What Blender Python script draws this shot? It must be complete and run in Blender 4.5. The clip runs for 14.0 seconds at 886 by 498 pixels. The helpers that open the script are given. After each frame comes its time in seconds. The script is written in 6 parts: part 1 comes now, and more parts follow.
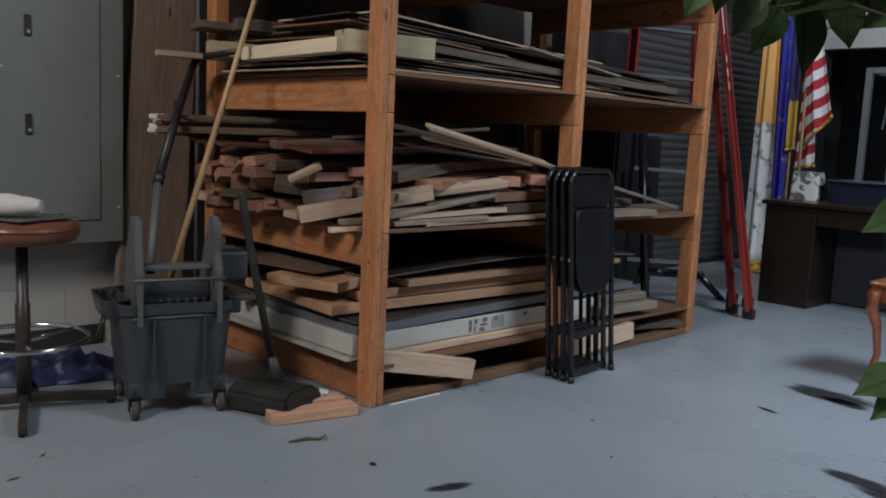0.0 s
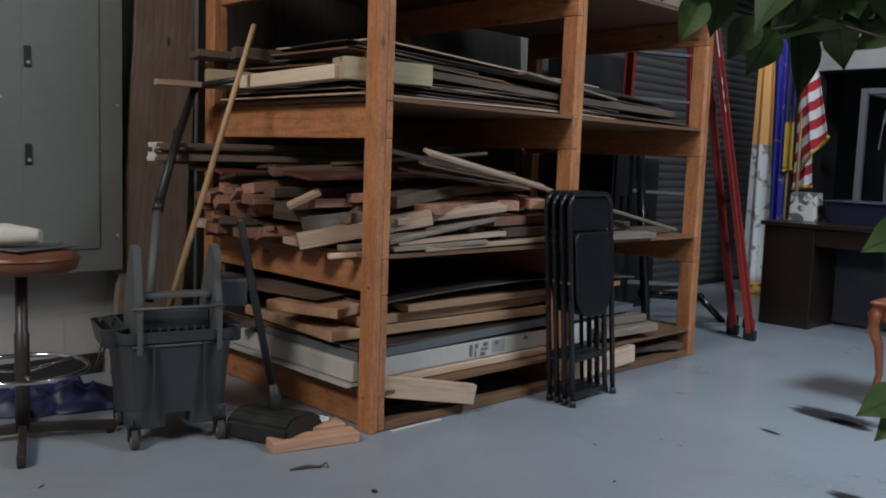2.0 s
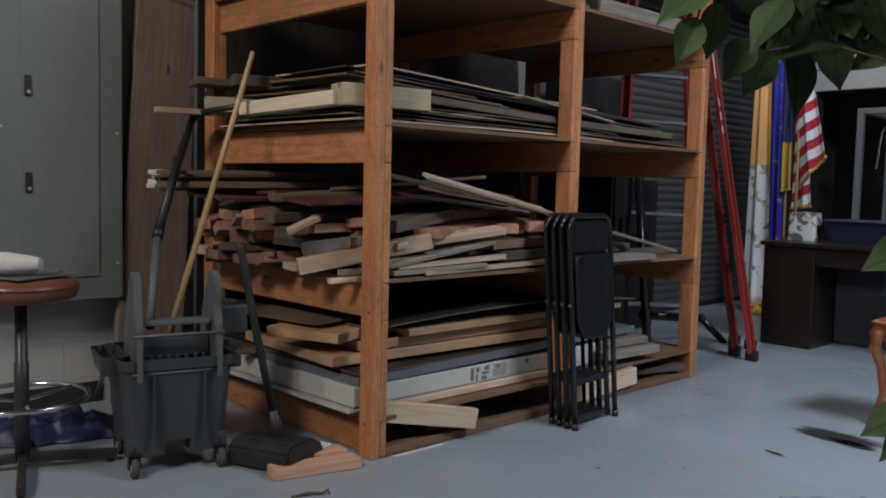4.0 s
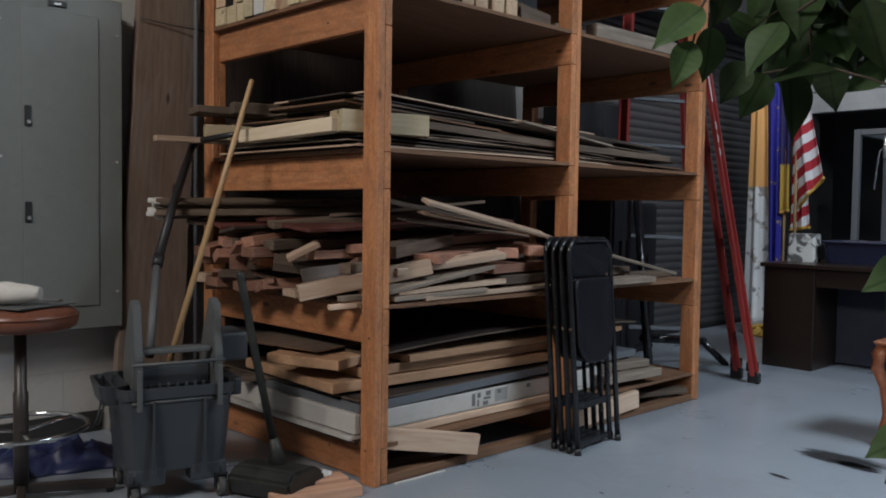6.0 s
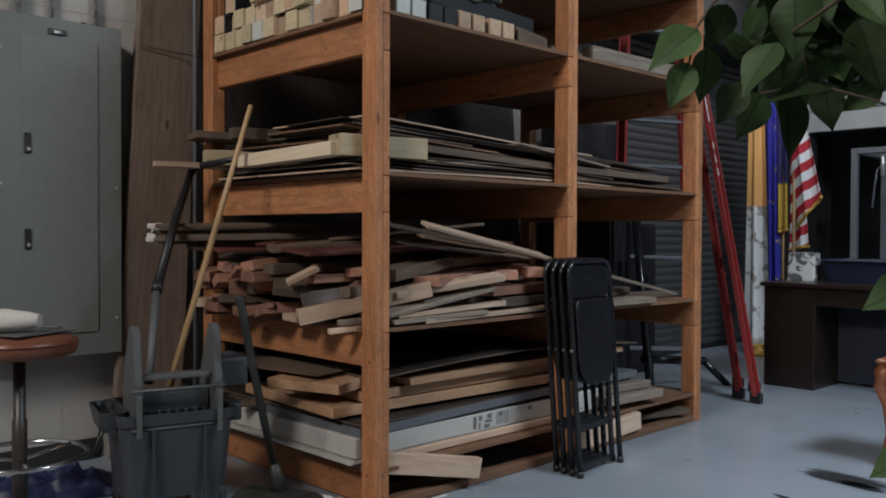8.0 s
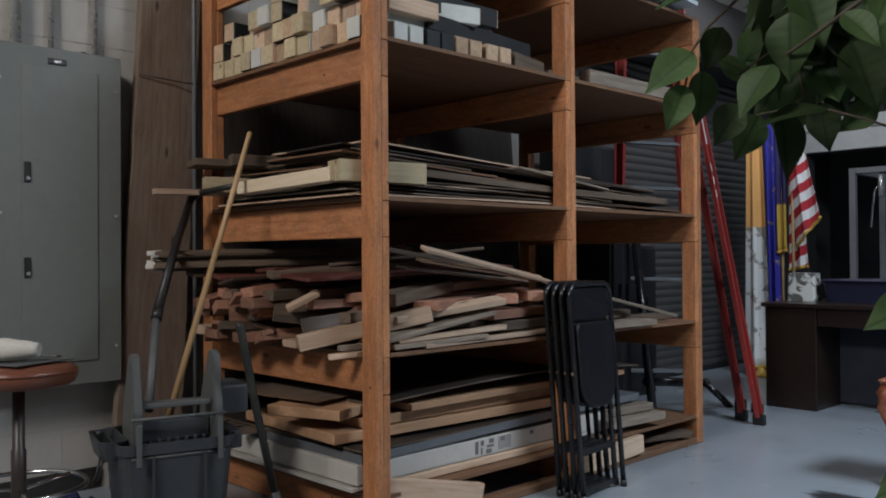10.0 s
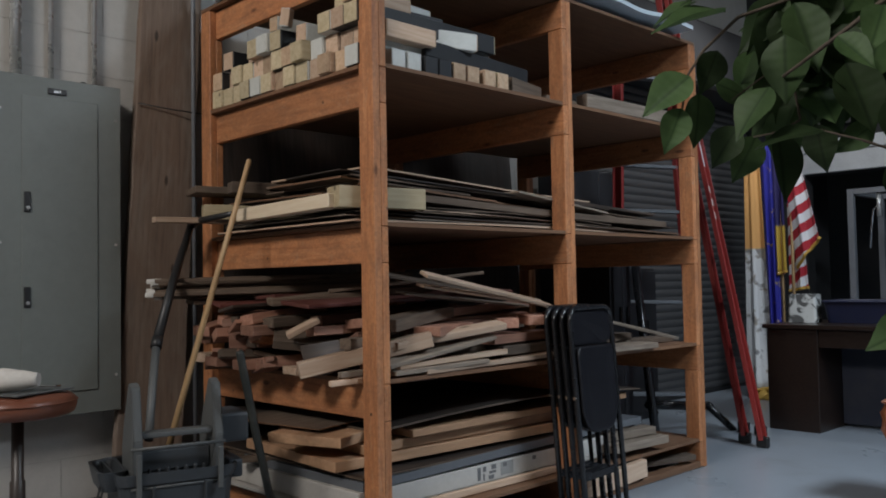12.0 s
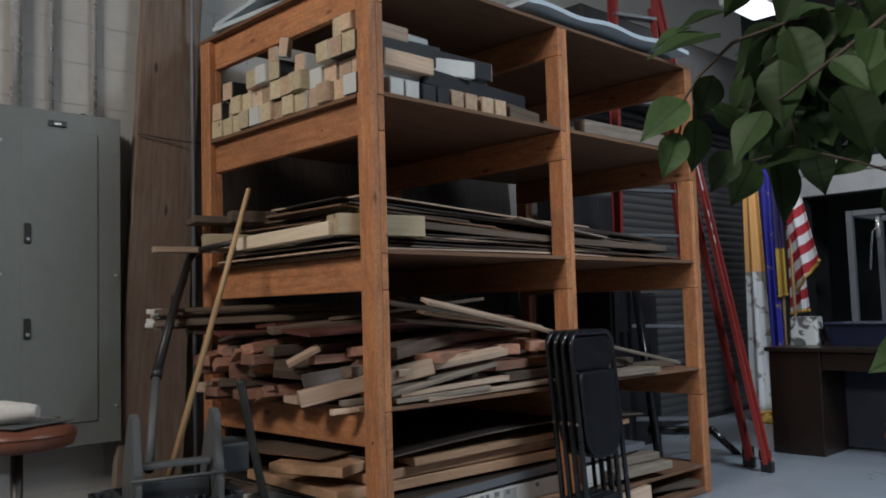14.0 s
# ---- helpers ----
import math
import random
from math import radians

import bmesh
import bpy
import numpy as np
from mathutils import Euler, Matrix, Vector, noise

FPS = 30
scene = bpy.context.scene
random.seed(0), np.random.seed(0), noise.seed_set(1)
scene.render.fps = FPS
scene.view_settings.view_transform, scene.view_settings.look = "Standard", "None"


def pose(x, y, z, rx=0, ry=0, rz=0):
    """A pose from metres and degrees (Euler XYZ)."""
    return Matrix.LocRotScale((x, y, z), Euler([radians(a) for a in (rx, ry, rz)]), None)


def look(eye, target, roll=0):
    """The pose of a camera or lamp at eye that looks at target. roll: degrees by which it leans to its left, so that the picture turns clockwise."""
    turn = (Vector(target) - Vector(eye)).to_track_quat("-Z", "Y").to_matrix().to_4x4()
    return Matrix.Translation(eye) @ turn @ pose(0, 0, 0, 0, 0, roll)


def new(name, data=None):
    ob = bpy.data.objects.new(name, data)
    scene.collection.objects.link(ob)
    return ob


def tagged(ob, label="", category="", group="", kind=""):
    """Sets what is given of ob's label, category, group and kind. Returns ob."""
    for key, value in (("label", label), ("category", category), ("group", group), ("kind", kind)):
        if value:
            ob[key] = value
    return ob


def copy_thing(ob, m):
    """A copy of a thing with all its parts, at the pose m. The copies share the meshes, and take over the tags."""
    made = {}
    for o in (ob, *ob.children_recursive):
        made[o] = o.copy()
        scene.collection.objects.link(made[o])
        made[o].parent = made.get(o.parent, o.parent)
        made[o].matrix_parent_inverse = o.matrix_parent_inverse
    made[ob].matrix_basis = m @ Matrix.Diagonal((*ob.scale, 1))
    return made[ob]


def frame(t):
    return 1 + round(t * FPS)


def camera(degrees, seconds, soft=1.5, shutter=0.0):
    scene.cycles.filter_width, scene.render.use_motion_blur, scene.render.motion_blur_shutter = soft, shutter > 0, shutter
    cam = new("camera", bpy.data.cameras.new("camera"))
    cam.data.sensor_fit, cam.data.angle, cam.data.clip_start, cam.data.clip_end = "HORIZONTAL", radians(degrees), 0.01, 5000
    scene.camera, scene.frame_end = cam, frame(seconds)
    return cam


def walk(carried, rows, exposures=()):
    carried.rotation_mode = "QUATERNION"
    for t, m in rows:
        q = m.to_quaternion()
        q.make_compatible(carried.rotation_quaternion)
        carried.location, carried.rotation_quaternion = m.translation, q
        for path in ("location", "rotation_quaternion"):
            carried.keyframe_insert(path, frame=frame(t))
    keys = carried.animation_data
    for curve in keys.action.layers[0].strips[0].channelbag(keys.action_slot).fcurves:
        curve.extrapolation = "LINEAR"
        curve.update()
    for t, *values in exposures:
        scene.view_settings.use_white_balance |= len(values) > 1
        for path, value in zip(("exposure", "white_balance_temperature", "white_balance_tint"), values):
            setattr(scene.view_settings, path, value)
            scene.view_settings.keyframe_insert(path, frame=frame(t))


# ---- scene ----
cam = camera(54.7, 14.0, soft=1.9)
PATH = [
    # seconds, x, y, z, tilt, lean, heading
    (0.0, -2.0834, -2.5227, 1.0750, -7.468, -2.703, -43.760),
    (0.5, -2.0834, -2.5227, 1.0750, -7.164, -2.569, -43.775),
    (1.0, -2.0834, -2.5227, 1.0750, -6.689, -2.372, -43.807),
    (1.5, -2.0834, -2.5227, 1.0750, -6.258, -2.217, -43.833),
    (2.0, -2.0834, -2.5227, 1.0750, -5.808, -2.042, -43.872),
    (2.5, -2.0834, -2.5227, 1.0750, -5.391, -1.905, -43.892),
    (3.0, -2.0834, -2.5227, 1.0750, -4.967, -1.710, -43.911),
    (5.5, -2.0834, -2.5227, 1.0750, -3.040, -0.963, -43.974),
    (6.0, -2.0834, -2.5227, 1.0750, -2.542, -0.803, -43.983),
    (6.5, -2.0834, -2.5227, 1.0750, -2.123, -0.614, -44.002),
    (7.0, -2.0834, -2.5227, 1.0750, -1.682, -0.462, -44.015),
    (7.5, -2.0834, -2.5227, 1.0750, -1.356, -0.341, -44.025),
    (8.0, -2.0834, -2.5227, 1.0750, -1.027, -0.216, -44.034),
    (10.5, -2.0834, -2.5227, 1.0750, 1.051, 0.580, -44.063),
    (11.0, -2.0834, -2.5227, 1.0750, 1.476, 0.725, -44.062),
    (11.5, -2.0834, -2.5227, 1.0750, 1.798, 0.857, -44.064),
    (12.0, -2.0834, -2.5227, 1.0750, 2.272, 1.036, -44.059),
    (12.5, -2.0834, -2.5227, 1.0750, 2.517, 1.112, -44.059),
    (13.0, -2.0834, -2.5227, 1.0750, 3.000, 1.285, -44.059),
    (13.5, -2.0834, -2.5227, 1.0750, 3.508, 1.485, -44.042),
    (14.0, -2.0834, -2.5227, 1.0750, 4.051, 1.702, -44.027),
]
walk(cam, [(t, pose(x, y, z, 90 + tilt, lean, heading)) for t, x, y, z, tilt, lean, heading in PATH])
scene.view_settings.exposure = 0.0

# ---- light: area lamps added out of view, and one ceiling lamp ----
world = bpy.data.worlds.new("sky")
scene.world = world
world.use_nodes = True
wn = world.node_tree.nodes
sky = wn.new("ShaderNodeTexSky")
sky.sky_type = 'NISHITA'
sky.sun_disc = False
sky.sun_elevation, sky.sun_rotation = radians(35), radians(200)
wn["Background"].inputs["Strength"].default_value = 0.1
world.node_tree.links.new(sky.outputs[0], wn["Background"].inputs["Color"])


def area_lamp(name, eye, target, sx, sy, watts, colour):
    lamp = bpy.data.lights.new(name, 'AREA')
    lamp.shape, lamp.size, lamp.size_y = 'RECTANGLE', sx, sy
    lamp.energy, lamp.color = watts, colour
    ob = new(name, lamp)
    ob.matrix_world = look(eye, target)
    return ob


# ceiling lamp by the doorway: x, y, z, size along x and y
CEILING_LAMPS = ((4.4, 0.5, 3.37, 0.5, 0.27),)
for (x, y, z, sx, sy), watts in zip(CEILING_LAMPS, (15,)):
    area_lamp("lamp_light", (x, y, z + 0.012), (x, y + 0.0001, 0), sx, sy, watts, (0.95, 0.97, 1.0))
# unseen openings for two added lamps: x, y, length along x and y
ADDED_ROOF_GAPS = ((-5.0, -1.3, 1.4, 1.6), (1.5, -4.4, 2.2, 1.4))
ax, ay = ADDED_ROOF_GAPS[0][:2]
area_lamp("daylight_roof_light_west", (ax, ay, 4.35), (-0.5, 0.3, 1.2), 1.5, 0.9, 178, (1.0, 0.95, 0.9))
bx, by, bsx, bsy = ADDED_ROOF_GAPS[1]
area_lamp("daylight_roof_light_south", (bx, by, 4.63), (bx, by + 0.0001, 0), bsx, bsy, 385, (0.76, 0.88, 1.0))

# ---- materials ----
def mat_new(name, rough=0.6, metal=0.0, spec=0.5):
    m = bpy.data.materials.new(name)
    m.use_nodes = True
    nt = m.node_tree
    b = nt.nodes["Principled BSDF"]
    b.inputs["Roughness"].default_value = rough
    b.inputs["Metallic"].default_value = metal
    b.inputs["Specular IOR Level"].default_value = spec
    return m, nt, b


def coords(nt, scale=(1, 1, 1), shift=True):
    """Object coordinates scaled, moved by each object's random number."""
    tc = nt.nodes.new("ShaderNodeTexCoord")
    mp = nt.nodes.new("ShaderNodeMapping")
    mp.inputs["Scale"].default_value = scale
    nt.links.new(tc.outputs["Object"], mp.inputs["Vector"])
    if shift:
        oi = nt.nodes.new("ShaderNodeObjectInfo")
        mu = nt.nodes.new("ShaderNodeVectorMath")
        mu.operation = 'SCALE'
        mu.inputs[0].default_value = (37.0, 19.0, 53.0)
        nt.links.new(oi.outputs["Random"], mu.inputs["Scale"])
        nt.links.new(mu.outputs[0], mp.inputs["Location"])
    return mp.outputs[0]


def tex_noise(nt, vec, scale, detail=6, rough=0.6, distort=0.0):
    n = nt.nodes.new("ShaderNodeTexNoise")
    n.inputs["Scale"].default_value = scale
    n.inputs["Detail"].default_value = detail
    n.inputs["Roughness"].default_value = rough
    n.inputs["Distortion"].default_value = distort
    nt.links.new(vec, n.inputs["Vector"])
    return n.outputs["Fac"]


def ramp(nt, fac, stops):
    r = nt.nodes.new("ShaderNodeValToRGB")
    el = r.color_ramp.elements
    while len(el) < len(stops):
        el.new(0.5)
    for e, (pos, col) in zip(el, stops):
        e.position = pos
        e.color = (*col, 1)
    nt.links.new(fac, r.inputs["Fac"])
    return r.outputs["Color"]


def mix(nt, a, b, fac, mode='MIX'):
    m = nt.nodes.new("ShaderNodeMix")
    m.data_type, m.blend_type = 'RGBA', mode
    for sock, v in (("Factor", fac), ("A", a), ("B", b)):
        s = next(i for i in m.inputs if i.name == sock and (sock == "Factor" and i.type == 'VALUE' or sock != "Factor" and i.type == 'RGBA'))
        if isinstance(v, (int, float)):
            s.default_value = v
        elif isinstance(v, tuple):
            s.default_value = (*v, 1)
        else:
            nt.links.new(v, s)
    return next(o for o in m.outputs if o.type == 'RGBA')


def bump(nt, bsdf, height, strength=0.2, dist=0.01):
    b = nt.nodes.new("ShaderNodeBump")
    b.inputs["Strength"].default_value = strength
    b.inputs["Distance"].default_value = dist
    nt.links.new(height, b.inputs["Height"])
    nt.links.new(b.outputs[0], bsdf.inputs["Normal"])


def tint(nt, colour, lo, hi):
    """Darkens or lightens each object by its random number."""
    oi = nt.nodes.new("ShaderNodeObjectInfo")
    mr = nt.nodes.new("ShaderNodeMapRange")
    mr.inputs["To Min"].default_value, mr.inputs["To Max"].default_value = lo, hi
    nt.links.new(oi.outputs["Random"], mr.inputs["Value"])
    hs = nt.nodes.new("ShaderNodeHueSaturation")
    nt.links.new(mr.outputs[0], hs.inputs["Value"])
    nt.links.new(colour, hs.inputs["Color"])
    return hs.outputs[0]


def wood(name, dark, mid, light, rough=0.65, vary=(0.8, 1.15), knots=True, stain=(0.1, 0.06, 0.04), stain_amt=0.35, nails=False):
    """Sawn timber, the grain along the local x."""
    m, nt, b = mat_new(name, rough)
    v = coords(nt, (1.2, 18, 18))
    g = tex_noise(nt, v, 3.0, 8, 0.6, 0.6)
    col = ramp(nt, g, [(0.2, dark), (0.48, mid), (0.8, light)])
    v2 = coords(nt, (2.5, 7, 7))
    big = tex_noise(nt, v2, 1.3, 4, 0.6, 0.8)
    blot = ramp(nt, big, [(0.45, (0, 0, 0)), (0.75, (stain_amt,) * 3)])
    col = mix(nt, col, stain, blot)
    if knots:
        vo = nt.nodes.new("ShaderNodeTexVoronoi")
        vo.inputs["Scale"].default_value = 2.2
        nt.links.new(coords(nt, (1.3, 3.5, 3.5)), vo.inputs["Vector"])
        k = ramp(nt, vo.outputs["Distance"], [(0.05, (0.85,) * 3), (0.1, (0, 0, 0))])
        col = mix(nt, col, tuple(c * 0.35 for c in dark), k)
    if nails:
        vn = nt.nodes.new("ShaderNodeTexVoronoi")
        vn.inputs["Scale"].default_value = 9.0
        nt.links.new(coords(nt), vn.inputs["Vector"])
        k = ramp(nt, vn.outputs["Distance"], [(0.045, (0.9,) * 3), (0.065, (0, 0, 0))])
        col = mix(nt, col, (0.03, 0.018, 0.012), k)
        pale = ramp(nt, tex_noise(nt, coords(nt, (3, 9, 9)), 2.2, 6, 0.7, 1.5), [(0.58, (0, 0, 0)), (0.72, (0.5,) * 3)])
        col = mix(nt, col, (0.5, 0.34, 0.22), pale)
        grime = ramp(nt, tex_noise(nt, coords(nt, (1.6, 4, 4)), 3.1, 9, 0.75, 0.8), [(0.46, (0, 0, 0)), (0.7, (0.6,) * 3)])
        col = mix(nt, col, (0.16, 0.075, 0.045), grime)
        fine = ramp(nt, tex_noise(nt, coords(nt, (1, 1, 1)), 70, 4, 0.7), [(0.35, (0.72,) * 3), (0.6, (1, 1, 1))])
        col = mix(nt, col, fine, 0.8, 'MULTIPLY')
    col = tint(nt, col, *vary)
    nt.links.new(col, b.inputs["Base Color"])
    bump(nt, b, g, 0.35, 0.004)
    return m


def painted(name, colour, rough=0.5, metal=0.0, wear=0.25, dirt=(0.1, 0.09, 0.08), scale=6.0, bumps=0.15, spec=0.5, vary=None):
    m, nt, b = mat_new(name, rough, metal, spec)
    v = coords(nt)
    n1 = tex_noise(nt, v, scale, 8, 0.65)
    n2 = tex_noise(nt, v, scale * 9, 4, 0.7)
    f = ramp(nt, n1, [(0.42, (0, 0, 0)), (0.8, (wear,) * 3)])
    col = mix(nt, colour, dirt, f)
    f2 = ramp(nt, n2, [(0.3, (0.86,) * 3), (0.7, (1, 1, 1))])
    col = mix(nt, col, f2, 0.7, 'MULTIPLY')
    if vary:
        col = tint(nt, col, *vary)
    nt.links.new(col, b.inputs["Base Color"])
    r = nt.nodes.new("ShaderNodeMapRange")
    r.inputs["To Min"].default_value, r.inputs["To Max"].default_value = max(0.04, rough - 0.12), min(1, rough + 0.15)
    nt.links.new(n1, r.inputs["Value"])
    nt.links.new(r.outputs[0], b.inputs["Roughness"])
    bump(nt, b, n2, bumps, 0.003)
    return m


M_RACK = wood("rack_fir", (0.34, 0.12, 0.048), (0.54, 0.22, 0.09), (0.65, 0.31, 0.145), 0.6, (0.8, 1.15), stain=(0.2, 0.075, 0.035), nails=True)
M_PINE = wood("pale_pine", (0.42, 0.265, 0.17), (0.57, 0.40, 0.285), (0.67, 0.52, 0.39), 0.7, (0.7, 1.15), stain=(0.3, 0.2, 0.12), stain_amt=0.3)
M_PINK = wood("reddish_offcut", (0.21, 0.09, 0.058), (0.34, 0.165, 0.11), (0.46, 0.26, 0.185), 0.7, (0.5, 1.25), stain=(0.12, 0.07, 0.05))
M_OLD = wood("weathered_board", (0.055, 0.036, 0.025), (0.115, 0.08, 0.057), (0.2, 0.147, 0.107), 0.8, (0.7, 1.3), stain=(0.05, 0.04, 0.03))
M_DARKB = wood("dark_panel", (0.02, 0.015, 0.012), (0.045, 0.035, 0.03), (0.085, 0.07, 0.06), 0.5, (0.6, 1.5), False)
M_REDB = wood("oxblood_board", (0.07, 0.02, 0.018), (0.12, 0.035, 0.028), (0.17, 0.06, 0.045), 0.55, (0.75, 1.2), False)
M_PLY = wood("plywood", (0.12, 0.055, 0.027), (0.18, 0.09, 0.047), (0.24, 0.132, 0.072), 0.7, (0.85, 1.1), False)
M_MDF = wood("fibreboard", (0.35, 0.19, 0.1), (0.46, 0.265, 0.15), (0.53, 0.325, 0.19), 0.75, (0.85, 1.12), False)
M_TIMBER = wood("old_timber", (0.095, 0.067, 0.05), (0.17, 0.12, 0.09), (0.235, 0.172, 0.132), 0.8, (1, 1), True, (0.28, 0.25, 0.22), 0.35)
M_GREYW = wood("grey_board", (0.14, 0.11, 0.085), (0.24, 0.19, 0.147), (0.36, 0.3, 0.237), 0.7, (0.75, 1.2), False)
M_WHITEB = painted("white_board", (0.56, 0.535, 0.50), 0.55, 0, 0.35, (0.3, 0.28, 0.25), 3.0)
M_GREYP = painted("grey_metal_door", (0.14, 0.15, 0.165), 0.42, 0.0, 0.3)
M_WALL = painted("painted_block", (0.47, 0.45, 0.42), 0.6, 0, 0.22, (0.3, 0.28, 0.25), 1.6, 0.5)
M_PANEL = painted("grey_green_enamel", (0.175, 0.19, 0.178), 0.42, 0, 0.2, (0.11, 0.12, 0.11), 2.0, 0.05)
M_BLACK = painted("black_plastic", (0.015, 0.015, 0.016), 0.42, 0, 0.3, (0.05, 0.05, 0.05), 5.0, 0.1)
M_BLACKM = painted("black_enamel_metal", (0.012, 0.012, 0.014), 0.24, 0, 0.2, (0.04, 0.04, 0.04), 5.0, 0.03)
M_STEEL = painted("galvanised_steel", (0.62, 0.62, 0.61), 0.26, 0.6, 0.3, (0.3, 0.3, 0.3), 9.0, 0.05)
M_CHROME = painted("chrome", (0.75, 0.75, 0.75), 0.14, 1.0, 0.2, (0.4, 0.38, 0.35), 6.0, 0.02)
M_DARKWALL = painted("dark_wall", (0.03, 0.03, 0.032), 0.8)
M_CEIL = painted("ceiling_dark", (0.05, 0.05, 0.05), 0.85)
# for unseen walls only, kept dark to hold back bounced light
M_FARWALL = painted("grey_block_paint", (0.12, 0.12, 0.12), 0.8)
M_BASE = painted("black_cove_base", (0.02, 0.019, 0.018), 0.5)


def floor_material():
    m, nt, b = mat_new("painted_concrete", 0.35)
    v = coords(nt, (1, 1, 1), False)
    n1 = tex_noise(nt, v, 1.1, 8, 0.62, 0.3)
    n2 = tex_noise(nt, v, 30, 6, 0.7)
    n3 = tex_noise(nt, v, 6, 8, 0.75, 0.5)
    col = ramp(nt, n1, [(0.3, (0.25, 0.285, 0.325)), (0.7, (0.30, 0.335, 0.38))])
    dirt = ramp(nt, n3, [(0.6, (0, 0, 0)), (0.9, (0.12,) * 3)])
    col = mix(nt, col, (0.17, 0.175, 0.18), dirt)
    specks = ramp(nt, n2, [(0.3, (0.6,) * 3), (0.35, (0, 0, 0))])
    col = mix(nt, col, (0.1, 0.1, 0.1), specks)
    pale = ramp(nt, tex_noise(nt, v, 11, 3, 0.5), [(0.7, (0, 0, 0)), (0.74, (0.35,) * 3)])
    col = mix(nt, col, (0.42, 0.44, 0.46), pale)
    chips = ramp(nt, tex_noise(nt, v, 75, 2, 0.5), [(0.7, (0, 0, 0)), (0.73, (0.6,) * 3)])
    col = mix(nt, col, (0.5, 0.52, 0.54), chips)
    stains = ramp(nt, tex_noise(nt, v, 2.3, 9, 0.7, 1.2), [(0.5, (0, 0, 0)), (0.72, (0.4,) * 3)])
    col = mix(nt, col, (0.2, 0.205, 0.21), stains)
    nt.links.new(col, b.inputs["Base Color"])
    r = nt.nodes.new("ShaderNodeMapRange")
    r.inputs["To Min"].default_value, r.inputs["To Max"].default_value = 0.2, 0.38
    nt.links.new(n1, r.inputs["Value"])
    nt.links.new(r.outputs[0], b.inputs["Roughness"])
    bump(nt, b, n1, 0.06, 0.01)
    return m


M_FLOOR = floor_material()

# ---- mesh helpers ----
def box_into(bm, sx, sy, sz, m=Matrix(), bevel=0.0, seg=1):
    made = bmesh.ops.create_cube(bm, size=1.0, matrix=m @ Matrix.Diagonal((sx, sy, sz, 1)))["verts"]
    if bevel:
        edges = list({e for v in made for e in v.link_edges})
        bmesh.ops.bevel(bm, geom=edges, offset=bevel, segments=seg, affect='EDGES', profile=0.6)


def span_into(bm, lo, hi, bevel=0.0, seg=1):
    """A box between two corners."""
    c = [(a + b) / 2 for a, b in zip(lo, hi)]
    s = [b - a for a, b in zip(lo, hi)]
    box_into(bm, *s, Matrix.Translation(c), bevel, seg)


def tube_into(bm, points, r, sides=10, closed=False):
    """A round bar along points."""
    pts = [Vector(p) for p in points]
    n = len(pts)
    rings = []
    up = Vector((0.13, 0.21, 0.97))
    for i, p in enumerate(pts):
        a = pts[i - 1] if i or closed else pts[0]
        c = pts[(i + 1) % n] if i < n - 1 or closed else pts[-1]
        d = (c - a).normalized()
        u = d.cross(up)
        if u.length < 0.1:
            u = d.cross(Vector((1, 0, 0)))
        u.normalize()
        w = d.cross(u)
        rr = r[i] if isinstance(r, (list, tuple)) else r
        rings.append([bm.verts.new(p + rr * (math.cos(k * math.tau / sides) * u + math.sin(k * math.tau / sides) * w)) for k in range(sides)])
    for i in range(n if closed else n - 1):
        r0, r1 = rings[i], rings[(i + 1) % n]
        for k in range(sides):
            f = bm.faces.new((r0[k], r0[(k + 1) % sides], r1[(k + 1) % sides], r1[k]))
            f.smooth = True
    if not closed:
        bm.faces.new(rings[0][::-1])
        bm.faces.new(rings[-1])


def arc(centre, radius, a0, a1, n, u=Vector((1, 0, 0)), w=Vector((0, 1, 0))):
    c = Vector(centre)
    return [c + radius * (math.cos(radians(a0 + (a1 - a0) * i / n)) * u + math.sin(radians(a0 + (a1 - a0) * i / n)) * w) for i in range(n + 1)]


def mesh_of(name, bm, material):
    bmesh.ops.recalc_face_normals(bm, faces=bm.faces)
    me = bpy.data.meshes.new(name)
    bm.to_mesh(me)
    bm.free()
    me.materials.append(material)
    return me


def part(name, bm, material, parent=None, label="", m=None):
    ob = new(name, mesh_of(name, bm, material))
    if m is not None:
        ob.matrix_basis = m
    if parent is not None:
        ob.parent = parent
    return tagged(ob, label)


def thing(name, label, category, m=None, group=""):
    ob = new(name)
    ob.empty_display_size = 0.1
    if m is not None:
        ob.matrix_basis = m
    return tagged(ob, label, category, group)


def structure(name, bm, material, label, category):
    return tagged(part(name, bm, material), label, category, "", "structure")


def along(p0, p1, roll=0.0):
    """A pose at the middle of p0 to p1, its x pointing along."""
    a, b = Vector(p0), Vector(p1)
    d = (b - a).normalized()
    side = Vector((0, 0, 1)).cross(d)
    side = side.normalized() if side.length > 1e-4 else Vector((0, 1, 0))
    up = d.cross(side)
    rot = Matrix((d, side, up)).transposed().to_4x4()
    return Matrix.Translation((a + b) / 2) @ rot @ Matrix.Rotation(radians(roll), 4, 'X')


def bar(parent, name, p0, p1, w, h, material, label="", bevel=0.003, roll=0.0):
    """A sawn bar from p0 to p1, w across and h high, a part of parent."""
    bm = bmesh.new()
    box_into(bm, (Vector(p1) - Vector(p0)).length, w, h, bevel=bevel)
    return part(name, bm, material, parent, label, along(p0, p1, roll))

# ---- the room ----
WALL_Y = 1.55
bm = bmesh.new()
span_into(bm, (-6, -6.5, -0.2), (12, 4.5, 0))
structure("floor", bm, M_FLOOR, "smooth blue-grey painted concrete floor with scuffs", "floor")

